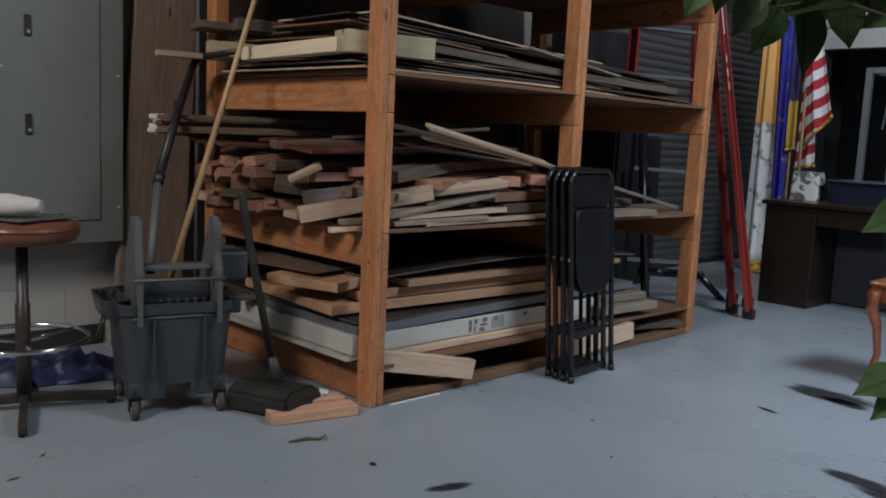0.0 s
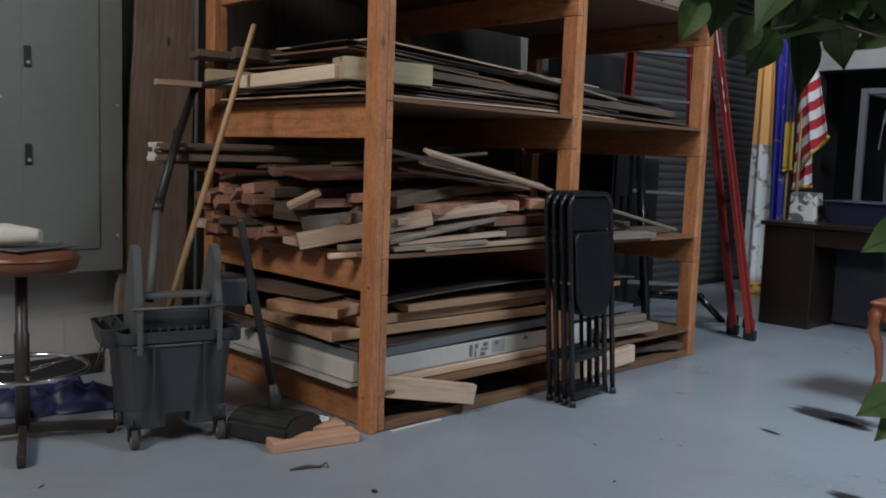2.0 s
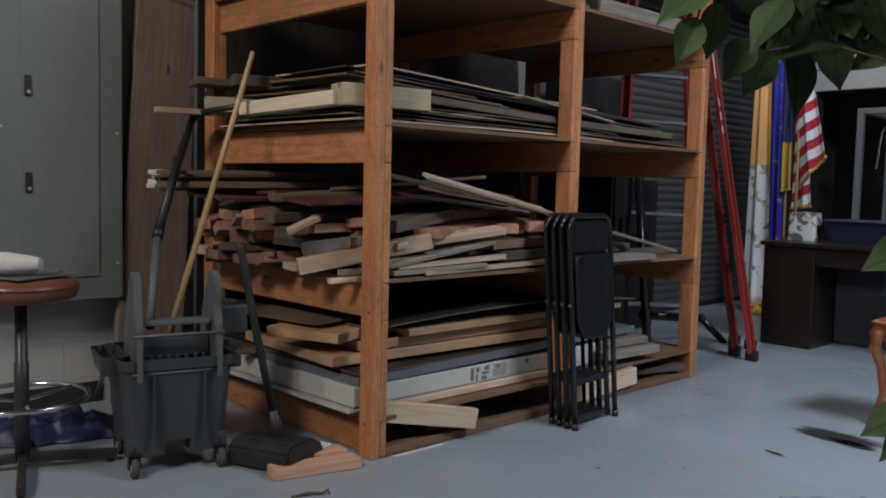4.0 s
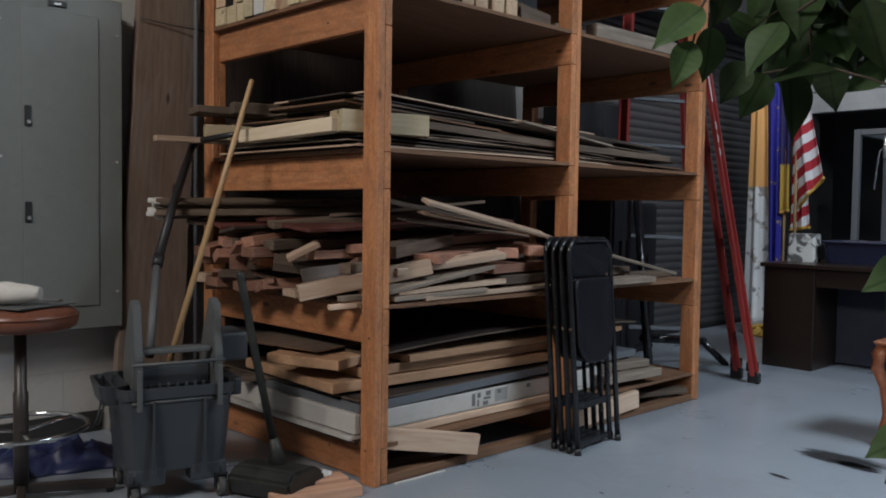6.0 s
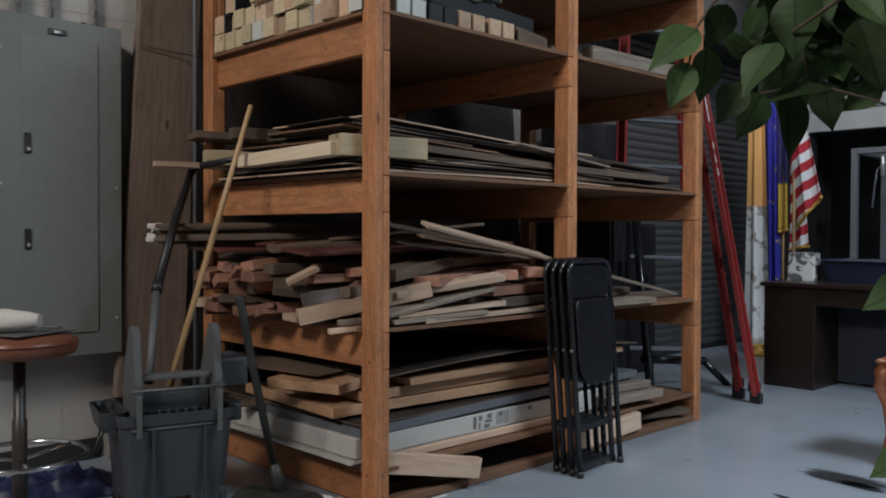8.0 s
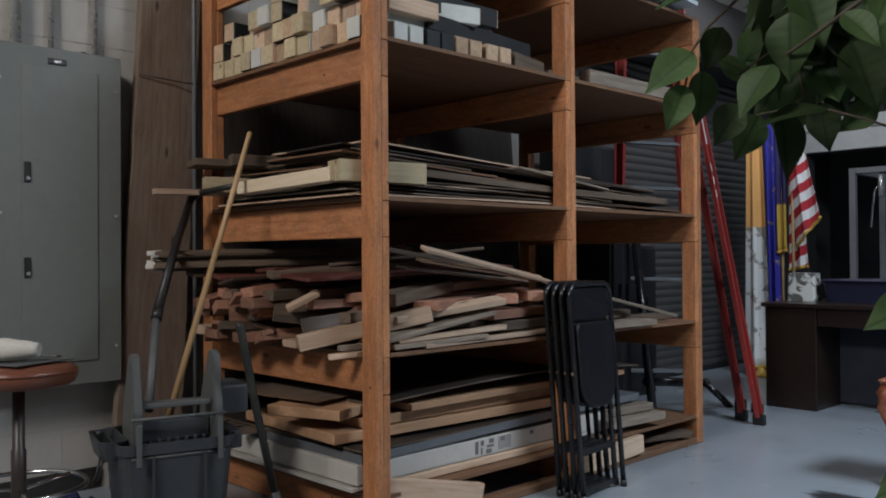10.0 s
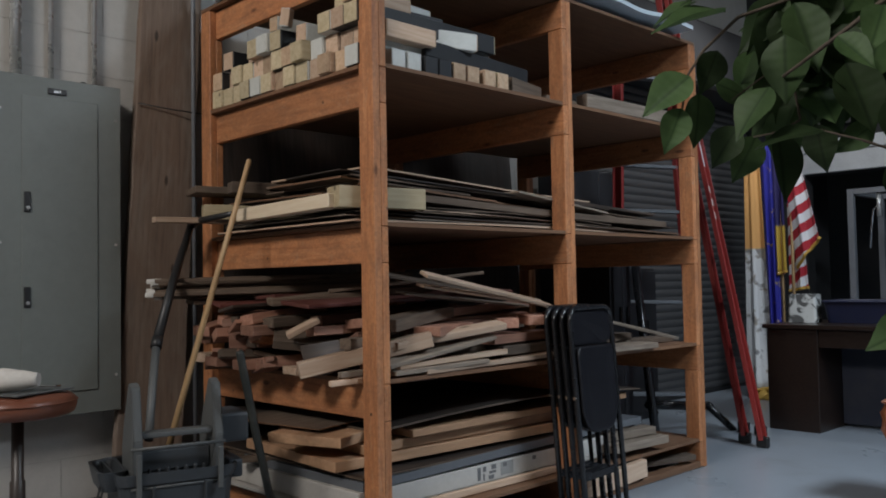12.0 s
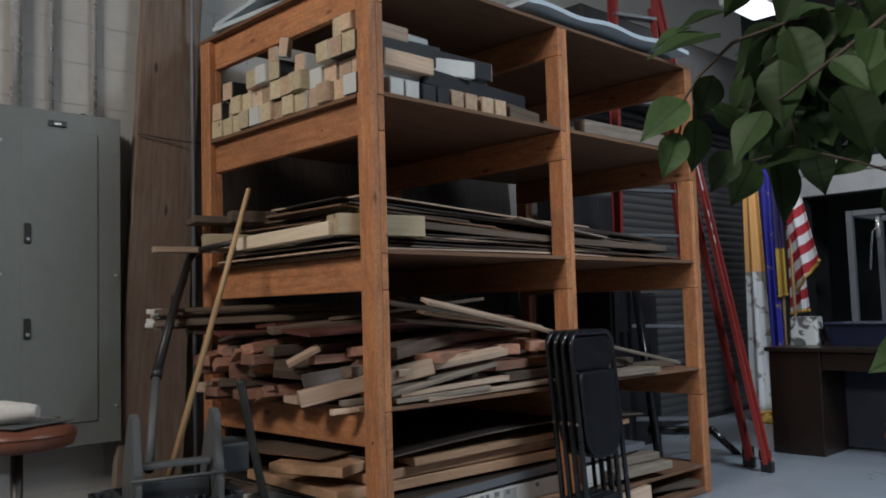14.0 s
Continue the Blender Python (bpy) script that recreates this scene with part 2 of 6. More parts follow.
DOOR_X0, DOOR_X1, DOOR_Z = 3.05, 6.3, 3.0
bm = bmesh.new()
span_into(bm, (-5.8, WALL_Y, 0), (DOOR_X0, WALL_Y + 0.2, 4.6))
span_into(bm, (DOOR_X0, WALL_Y, DOOR_Z), (DOOR_X1, WALL_Y + 0.2, 4.6))
wall_north = structure("wall_north", bm, M_WALL, "off-white painted concrete block wall behind the rack", "wall")
bm = bmesh.new()
span_into(bm, (-6, -6.2, 0), (-5.8, WALL_Y + 0.2, 4.6))
structure("wall_west", bm, M_FARWALL, "grey painted block wall", "wall")
bm = bmesh.new()
span_into(bm, (-5.8, -6.2, 0), (8.2, -6.0, 4.6))
structure("wall_south", bm, M_FARWALL, "plain grey painted block wall behind the camera", "wall")
# unseen wall, added to keep the south lamp off the left floor
bm = bmesh.new()
span_into(bm, (-5.8, -3.2, 0), (0.75, -3.0, 4.6))
structure("wall_partition", bm, M_FARWALL, "plain grey wall added behind the camera to block the south lamp", "wall")
bm = bmesh.new()
edge = -6.0
for rx, ry, rsx, rsy in ADDED_ROOF_GAPS:
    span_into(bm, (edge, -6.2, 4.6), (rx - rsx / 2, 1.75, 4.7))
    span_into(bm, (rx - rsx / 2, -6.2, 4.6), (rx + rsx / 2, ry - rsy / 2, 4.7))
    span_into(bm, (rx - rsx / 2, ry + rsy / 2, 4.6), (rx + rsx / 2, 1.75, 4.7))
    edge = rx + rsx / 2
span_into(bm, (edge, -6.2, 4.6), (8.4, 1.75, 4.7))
structure("ceiling", bm, M_CEIL, "dark high ceiling with two added openings out of view", "ceiling")

# ---- storage rack ----
RACK_L, RACK_D = 2.44, 1.33
POST_X, POST_Y = 0.070, 0.086
BEAM_Z = (0.005, 0.55, 1.157, 1.779, 2.294)
BEAM_H, DECK = 0.14, 0.016
LAYER = POST_X / 2
rack = thing("storage_rack", "heavy orange-brown timber lumber rack with five plywood shelves", "storage rack")


def frame_at(x, beams_inside_right):
    """A pair of posts with the beams let in between them; the beams sit in one of the two layers."""
    xb = x + LAYER if beams_inside_right else x
    xo = x if beams_inside_right else x + LAYER
    top = BEAM_Z[-1] + BEAM_H
    for y0 in (0.0, RACK_D - POST_Y):
        bar(rack, "post", (xo + LAYER / 2, y0 + POST_Y / 2, 0), (xo + LAYER / 2, y0 + POST_Y / 2, top), POST_Y, LAYER, M_RACK)
        for z0, z1 in zip(BEAM_Z[:-1], BEAM_Z[1:]):
            bar(rack, "post_block", (xb + LAYER / 2, y0 + POST_Y / 2, z0 + BEAM_H + 0.002), (xb + LAYER / 2, y0 + POST_Y / 2, z1 - 0.002), POST_Y, LAYER, M_RACK)
    for z in BEAM_Z:
        bar(rack, "beam", (xb + LAYER / 2, 0.0, z + BEAM_H / 2), (xb + LAYER / 2, RACK_D, z + BEAM_H / 2), LAYER, BEAM_H, M_RACK)


frame_at(0.0, True)
frame_at(1.22 - POST_X / 2, False)
frame_at(RACK_L - POST_X, False)
FRAMES = (0.0, 1.22 - POST_X / 2, RACK_L - POST_X)


def deck_mesh(xs, ys, notched):
    """One sheet over a grid of lines, with the cells at the posts cut out."""
    bm = bmesh.new()
    g = {(i, j): bm.verts.new((x, y, -DECK)) for i, x in enumerate(xs) for j, y in enumerate(ys)}
    for i in range(len(xs) - 1):
        for j in range(len(ys) - 1):
            if not (notched and i % 2 == 0 and j != 1):
                bm.faces.new((g[i, j], g[i + 1, j], g[i + 1, j + 1], g[i, j + 1]))
    bmesh.ops.delete(bm, geom=[v for v in bm.verts if not v.link_faces], context='VERTS')
    up = bmesh.ops.extrude_face_region(bm, geom=list(bm.faces))["geom"]
    bmesh.ops.translate(bm, verts=[v for v in up if isinstance(v, bmesh.types.BMVert)], vec=(0, 0, DECK))
    return bm


DECK_Z = [z + BEAM_H + DECK + 0.002 for z in BEAM_Z]
for i, z in enumerate(DECK_Z):
    gap = POST_X + 0.002
    xs = [0.0] + [v for f0 in FRAMES for v in (f0 - 0.002, f0 + gap)][1:-1] + [RACK_L]
    ys = [0.004, POST_Y + 0.003, RACK_D - POST_Y - 0.003, RACK_D]
    bm = deck_mesh(xs, ys, i < 4)
    part("shelf_deck", bm, M_PLY, rack, "plywood shelf", Matrix.Translation((0, 0, z)))
bar(rack, "floor_plate", (POST_X, 0.03, 0.02), (RACK_L - POST_X, 0.03, 0.02), 0.06, 0.036, M_PLY, "scuffed brown board on the floor")

# ---- roll-up door in the north wall ----
shutter = tagged(thing("door_1", "grey corrugated steel roll-up door, closed", "roll-up door"), kind="structure")
SLAT = 0.068
bm = bmesh.new()
n = 7
prof = [(0.012 * math.sin(math.pi * i / (n - 1)), SLAT * i / (n - 1)) for i in range(n)]
rows_v = [[bm.verts.new((x, -d, z)) for d, z in prof] + [bm.verts.new((x, 0.012, SLAT)), bm.verts.new((x, 0.012, 0))] for x in (0, DOOR_X1 - DOOR_X0)]
for i in range(n + 2):
    j = (i + 1) % (n + 2)
    bm.faces.new((rows_v[0][i], rows_v[0][j], rows_v[1][j], rows_v[1][i]))
M_SLAT = painted("grey_slat", (0.082, 0.082, 0.085), 0.45, 0.2, 0.35, (0.06, 0.06, 0.06), 2.0, 0.05)
slat_mesh = mesh_of("slat", bm, M_SLAT)
for i in range(int(DOOR_Z / SLAT) + 1):
    ob = new("slat", slat_mesh)
    ob.matrix_basis = Matrix.Translation((DOOR_X0, WALL_Y + 0.03, 0.03 + i * SLAT))
    ob.parent = shutter
bm = bmesh.new()
span_into(bm, (DOOR_X0, WALL_Y + 0.005, 0), (DOOR_X1, WALL_Y + 0.05, 0.035), 0.004)
part("bottom_bar", bm, M_BLACK, shutter)
for x in (DOOR_X0 - 0.02, DOOR_X1 - 0.06):
    bm = bmesh.new()
    span_into(bm, (x, WALL_Y - 0.06, 0), (x + 0.08, WALL_Y + 0.012, DOOR_Z), 0.004)
    part("guide_rail", bm, M_BLACK, shutter)
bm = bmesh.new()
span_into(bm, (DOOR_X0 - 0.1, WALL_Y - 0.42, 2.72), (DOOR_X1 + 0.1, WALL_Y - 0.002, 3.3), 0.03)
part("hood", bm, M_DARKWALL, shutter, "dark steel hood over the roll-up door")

# this stretch of the north wall is near black throughout
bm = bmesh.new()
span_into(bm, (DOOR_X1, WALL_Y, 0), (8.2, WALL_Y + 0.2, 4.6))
structure("wall_north_east", bm, M_DARKWALL, "near-black wall beside the roll-up door", "wall")

# ---- far east wall with a dark doorway, white fascia and pipes ----
EAST = 7.0
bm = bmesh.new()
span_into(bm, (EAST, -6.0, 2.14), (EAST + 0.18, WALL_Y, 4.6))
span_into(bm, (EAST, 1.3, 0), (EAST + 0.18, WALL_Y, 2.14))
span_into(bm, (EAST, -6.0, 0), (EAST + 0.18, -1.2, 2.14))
structure("wall_east", bm, M_DARKWALL, "near-black wall with a wide doorway", "wall")
M_WHITE = painted("white_gloss", (0.74, 0.75, 0.76), 0.4, 0, 0.2)
bm = bmesh.new()
span_into(bm, (EAST - 0.05, -1.6, 2.15), (EAST - 0.003, WALL_Y - 0.01, 2.36), 0.006)
span_into(bm, (EAST - 0.09, -1.6, 2.363), (EAST - 0.003, WALL_Y - 0.01, 2.49), 0.006)
structure("trim_fascia", bm, M_WHITE, "white moulded fascia board over the doorway", "trim")
# near-black room surfaces: the doorway's darkness is put into their colour
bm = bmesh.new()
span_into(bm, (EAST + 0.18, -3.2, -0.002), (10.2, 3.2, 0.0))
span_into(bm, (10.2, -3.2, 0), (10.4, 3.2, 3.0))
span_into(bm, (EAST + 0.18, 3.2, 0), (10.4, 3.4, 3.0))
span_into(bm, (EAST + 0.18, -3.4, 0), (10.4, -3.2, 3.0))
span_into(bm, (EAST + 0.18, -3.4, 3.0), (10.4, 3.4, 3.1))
structure("wall_back_room", bm, M_DARKWALL, "near-black back room beyond the doorway, its darkness in the colour", "wall")
for z, r in ((2.66, 0.035), (2.78, 0.025), (2.95, 0.04)):
    bm = bmesh.new()
    tube_into(bm, [(EAST - 0.12, -3.0, z), (EAST - 0.12, 1.5, z)], r, 12)
    tagged(part("ceiling_pipe", bm, M_STEEL), "dull steel pipe along the east wall", "pipe", "pipes above the doorway")

# ---- electrical panel, conduits and cove base on the north wall ----
bm = bmesh.new()
for x0, x1 in ((-5.8, -0.42), (0.05, DOOR_X0 - 0.03)):
    span_into(bm, (x0, WALL_Y - 0.012, 0.0), (x1, WALL_Y - 0.001, 0.1), 0.003)
structure("baseboard", bm, M_BASE, "black rubber cove base", "baseboard")
PX0, PX1, PZ0, PZ1, PY = -1.42, -0.385, 0.522, 2.012, 1.40
panel = thing("electrical_panel", "large grey-green steel electrical panel on the block wall", "electrical panel")
bm = bmesh.new()
span_into(bm, (PX0, PY + 0.012, PZ0), (PX1, WALL_Y - 0.001, PZ1), 0.004)
part("body", bm, M_PANEL, panel)
bm = bmesh.new()
span_into(bm, (PX0 - 0.006, PY, PZ0 - 0.006), (PX1 + 0.006, PY + 0.011, PZ1 + 0.006), 0.003)
part("cover", bm, M_PANEL, panel)
for x0, x1 in ((-0.82, -0.49), (-1.32, -0.985)):
    bm = bmesh.new()
    span_into(bm, (x0, PY - 0.006, PZ0 + 0.1), (x1, PY - 0.001, PZ1 - 0.085), 0.002)
    door = part("door", bm, M_PANEL, panel)
    for z in (1.46, 1.045):
        bm = bmesh.new()
        span_into(bm, (x0 + 0.008, PY - 0.013, z - 0.045), (x0 + 0.036, PY - 0.0062, z + 0.045), 0.003)
        part("latch", bm, M_BLACK, door, "black plastic latch")
        bm = bmesh.new()
        tube_into(bm, [(x0 + 0.024, PY - 0.017, z - 0.025), (x0 + 0.024, PY - 0.0132, z - 0.025)], 0.008, 10)
        part("lock", bm, M_STEEL, door)
    bm = bmesh.new()
    span_into(bm, (x0 + 0.11, PY - 0.008, PZ1 - 0.066), (x0 + 0.19, PY - 0.001, PZ1 - 0.04), 0.002)
    plate = part("nameplate", bm, M_BLACK, panel, "black nameplate with pale bars")
    bm = bmesh.new()
    span_into(bm, (x0 + 0.135, PY - 0.0088, PZ1 - 0.058), (x0 + 0.165, PY - 0.0082, PZ1 - 0.048))
    part("print_bar", bm, M_STEEL, plate)
bm = bmesh.new()
tube_into(bm, [(-0.53, 1.46, PZ1 + 0.002), (-0.53, 1.46, PZ1 + 0.016), (-0.53, 1.46, PZ1 + 0.024)], [0.02, 0.02, 0.008], 12)
part("plug", bm, M_BLACK, panel)
for z in (0.68, 1.28, 1.86):
    for x in (PX1 - 0.02, PX0 + 0.02, -0.905):
        bm = bmesh.new()
        tube_into(bm, [(x, PY - 0.005, z), (x, PY + 0.001, z)], 0.007, 8)
        part("screw", bm, M_STEEL, panel)
for x, r in ((-0.808, 0.025), (-0.652, 0.0125), (-0.452, 0.0125)):
    y = WALL_Y - r - 0.012
    cond = thing("conduit", "galvanised steel conduit rising from the electrical panel", "conduit", group="conduits over the panel")
    bm = bmesh.new()
    tube_into(bm, [(x, y, PZ1 + 0.004), (x, y, 4.59)], r, 14)
    part("pipe", bm, M_STEEL, cond)
    bm = bmesh.new()
    tube_into(bm, [(x, y, PZ1 + 0.001), (x, y, PZ1 + 0.012)], r * 1.5, 8)
    part("lock_nut", bm, M_STEEL, cond)
    bm = bmesh.new()
    span_into(bm, (x - r - 0.025, WALL_Y - 0.01, 3.0), (x + r + 0.004, WALL_Y - 0.002, 3.025))
    part("strap", bm, M_STEEL, cond)
# block joints of the wall: wide courses that show through the paint
M_JOINT = painted("painted_joint", (0.445, 0.425, 0.395), 0.7)
bm = bmesh.new()
for k in range(1, 23):
    z = 0.1 + k * 0.2
    span_into(bm, (-5.7, WALL_Y - 0.0022, z - 0.0025), (DOOR_X0 - 0.1, WALL_Y - 0.0005, z + 0.0025))
    for j in range(21):
        x = -5.6 + j * 0.4 + (0.2 if k % 2 else 0)
        if x < DOOR_X0 - 0.1:
            span_into(bm, (x - 0.002, WALL_Y - 0.0022, z - 0.197), (x + 0.002, WALL_Y - 0.0005, z - 0.0027))
part("block_joint", bm, M_JOINT, wall_north)

# old wide timber leaning on the wall beside the panel
timber = thing("leaning_timber", "old dark stained wide plank leaning upright against the wall", "timber")
bm = bmesh.new()
box_into(bm, 3.7, 0.30, 0.05, bevel=0.006, seg=2)
for v in bm.verts:
    v.co.y *= 1.10 - 0.11 * (v.co.x + 1.85) / 3.7
for v in bm.verts:
    v.co.y += 0.012 * noise.noise(Vector((v.co.x * 1.3, v.co.y * 3, 0)))
bmesh.ops.subdivide_edges(bm, edges=[e for e in bm.edges if e.calc_length() > 1], cuts=30)
for v in bm.verts:
    v.co.y += 0.006 * noise.noise(Vector((v.co.x * 5.0, 7.0 * (1 if v.co.y > 0 else -1), 0)))
m = along((-0.25, 1.44, 0.0), (-0.022, 1.475, 3.68))
part("plank", bm, M_TIMBER, timber, "", Matrix.LocRotScale(m.translation, (Matrix((Vector((0.062, 0.009, 0.998)).normalized(), Vector((0.998, 0, -0.062)), Vector((0, 1, -0.009)))).transposed()).to_quaternion(), None))
bm = bmesh.new()
tube_into(bm, [(-0.285, 1.42, 1.965), (-0.13, 1.412, 1.955), (0.05, 1.36, 1.94)], 0.003, 6)
part("strap_wire", bm, M_BLACK, timber, "thin black wire round the plank")
bm = bmesh.new()
tube_into(bm, [(-0.014, 1.385, 0.0), (-0.014, 1.385, 4.59)], 0.011, 10)
tagged(part("wall_pipe", bm, M_GREYP), "thin grey pipe rising beside the rack post", "pipe")

# added near-black sheets that stand in for shade on the wall behind the rack
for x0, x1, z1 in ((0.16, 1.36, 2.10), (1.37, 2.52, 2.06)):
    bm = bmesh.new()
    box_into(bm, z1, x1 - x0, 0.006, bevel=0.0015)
    tagged(part("hardboard_sheet", bm, M_DARKB, None, "", along(((x0 + x1) / 2, 1.38, 0.003), ((x0 + x1) / 2, 1.535, z1 - 0.01), 0)), "large near-black sheet added for the shade behind the rack", "hardboard", "hardboard behind the rack")

# ---- lumber on the rack ----
rnd = random.Random(11)
LUMBER = "lumber on the rack"
LABELS = {M_PINE.name: "pale sawn pine offcut lying on the rack", M_PINK.name: "reddish-brown lumber offcut lying on the rack", M_OLD.name: "weathered grey-brown board lying on the rack",
          M_DARKB.name: "thin dark panel lying on the rack", M_REDB.name: "oxblood painted board lying on the rack", M_PLY.name: "thin plywood sheet lying on the rack",
          M_MDF.name: "thick tan fibreboard panel lying on the rack", M_GREYW.name: "grey weathered strip lying on the rack", M_RACK.name: "orange-brown offcut lying on the rack"}


def lumber(p0, p1, w, h, material, roll=0.0, name="board", label="", category="lumber", bevel=0.0025):
    bm = bmesh.new()
    box_into(bm, (Vector(p1) - Vector(p0)).length, w, h, bevel=bevel)
    ob = part(name, bm, material, None, "", along(p0, p1, roll))
    return tagged(ob, label or LABELS[material.name], category, LUMBER)


def sheet(x0, x1, y0, y1, z, thick, material, sag=0.0, slope=0.0, yaw=0.0, label="", name="sheet"):
    """A thin sheet that bends along x: z is the underside at x0."""
    bm = bmesh.new()
    n, length = 14, x1 - x0
    ph = rnd.uniform(0, 6)
    ring = []
    for i in range(n + 1):
        u = i / n
        dz = slope * u * length - sag * math.sin(math.pi * u) + 0.004 * math.sin(5 * u + ph)
        x = (u - 0.5) * length
        hw = (y1 - y0) / 2
        ring.append([bm.verts.new((x, s * hw, dz + t)) for s, t in ((-1, 0), (1, 0), (1, thick), (-1, thick))])
    for a, b in zip(ring[:-1], ring[1:]):
        for k in range(4):
            f = bm.faces.new((a[k], a[(k + 1) % 4], b[(k + 1) % 4], b[k]))
            f.material_index = k % 2
    for r in (ring[0], ring[-1]):
        bm.faces.new(r).material_index = 1
    m = Matrix.Translation(((x0 + x1) / 2, (y0 + y1) / 2, z)) @ Matrix.Rotation(radians(yaw), 4, 'Z')
    ob = part(name, bm, material, None, "", m)
    edge = {M_DARKB.name: rnd.choice((M_DARKB, M_OLD, M_GREYW, M_OLD)), M_OLD.name: rnd.choice((M_GREYW, M_OLD, M_PLY)), M_PLY.name: M_PINE}.get(material.name, material)
    ob.data.materials.append(edge)
    return tagged(ob, label or LABELS[material.name], "sheet", LUMBER)


# bottom shelf: white boxed panels, a grey door, tan boards
Z0 = DECK_Z[0]
sheet(-0.03, 2.2, 0.092, 1.10, Z0 + 0.001, 0.007, M_OLD)
sheet(-0.05, 1.95, 0.094, 1.12, Z0 + 0.0125, 0.012, M_WHITEB, label="flat white panel on the bottom shelf")
bm = bmesh.new()
box_into(bm, 1.86, 1.05, 0.082, bevel=0.006, seg=2)
carton = thing("panel_carton", "long white carton of panels on the bottom shelf", "carton", Matrix.Translation((0.91, 0.622, Z0 + 0.07)))
part("box", bm, M_WHITEB, carton)
M_INK = painted("grey_ink", (0.16, 0.16, 0.165), 0.7)
M_INK2 = painted("grey_label", (0.33, 0.33, 0.32), 0.7)
bm = bmesh.new()
for i, (a, b, c, d) in enumerate(((-0.27, -0.25, -0.025, 0.03), (-0.235, -0.225, -0.03, 0.0), (-0.235, -0.215, 0.008, 0.03), (-0.2, -0.165, -0.03, -0.012), (-0.195, -0.15, -0.005, 0.006), (-0.18, -0.15, 0.012, 0.032))):
    span_into(bm, (a, -0.5268, c), (b, -0.5255, d))
part("print", bm, M_INK, carton, "grey printed bars")
bm = bmesh.new()
span_into(bm, (-0.12, -0.5268, -0.025), (-0.035, -0.5255, 0.034))
part("label_patch", bm, M_INK2, carton, "grey label patch")
for x in (-0.105, 0.1):
    bm = bmesh.new()
    span_into(bm, (x, -0.5282, 0.012), (x + 0.025, -0.527, 0.03))
    part("print_mark", bm, M_INK, carton)
lumber((0.08, 0.075, Z0 + 0.018), (1.15, 0.075, Z0 + 0.018), 0.022, 0.03, M_PINE)
slab = sheet(0.0, 1.92, 0.092, 0.99, Z0 + 0.116, 0.035, M_GREYP, slope=0.012, label="grey-blue flush metal door lying flat", name="door_slab")
slab["category"] = "door"
sheet(0.0, 1.7, 0.094, 1.2, Z0 + 0.158, 0.008, M_DARKB)
lumber((-0.05, 1.02, Z0 + 0.135), (0.9, 1.10, Z0 + 0.14), 0.13, 0.03, M_OLD)
lumber((-0.09, 0.86, Z0 + 0.148), (0.5, 0.40, Z0 + 0.192), 0.06, 0.024, M_OLD)
lumber((0.2, 0.5, Z0 + 0.18), (1.4, 0.55, Z0 + 0.18), 0.09, 0.018, M_OLD)
ZT = 0.34
lumber((-0.026, 0.57, ZT + 0.022), (1.62, 0.455, ZT + 0.03), 0.74, 0.042, M_MDF, name="fibreboard_panel")
lumber((0.10, 0.52, ZT + 0.07), (1.7, 0.46, ZT + 0.076), 0.66, 0.04, M_MDF, name="fibreboard_panel")
lumber((-0.10, 0.344, ZT + 0.118), (1.31, 0.80, ZT + 0.14), 0.36, 0.04, M_MDF, name="fibreboard_panel")
lumber((0.3, 0.30, ZT + 0.114), (1.8, 0.27, ZT + 0.122), 0.34, 0.03, M_MDF, name="fibreboard_panel")
sheet(0.12, 1.9, 0.10, 1.0, ZT + 0.142, 0.008, M_DARKB, sag=-0.045, yaw=-2)
sheet(-0.08, 1.4, 0.62, 1.2, ZT + 0.145, 0.008, M_DARKB, sag=-0.01, yaw=2)
sheet(-0.10, 0.7, 0.36, 0.9, ZT + 0.158, 0.004, M_OLD, sag=0.0, yaw=9)
for p0, p1, w, h, mt in (((1.55, 0.05, Z0 + 0.055), (1.98, 0.005, Z0 + 0.06), 0.09, 0.04, M_GREYW), ((1.6, 0.12, Z0 + 0.1), (1.95, 0.06, Z0 + 0.105), 0.09, 0.04, M_GREYW)):
    lumber(p0, p1, w, h, mt, label="white painted timber offcut on the bottom shelf")
lumber((1.3, 0.02, 0.06), (1.78, -0.01, 0.10), 0.04, 0.09, M_PINE)
lumber((1.5, 0.3, 0.06), (2.3, 0.02, 0.075), 0.09, 0.03, M_OLD)
lumber((0.05, 0.035, 0.185), (0.53, -0.04, 0.088), 0.038, 0.086, M_PINE, label="pale pine stud end poking out of the rack")
lumber((0.12, 0.2, 0.03), (0.5, 0.12, 0.03), 0.09, 0.038, M_OLD)

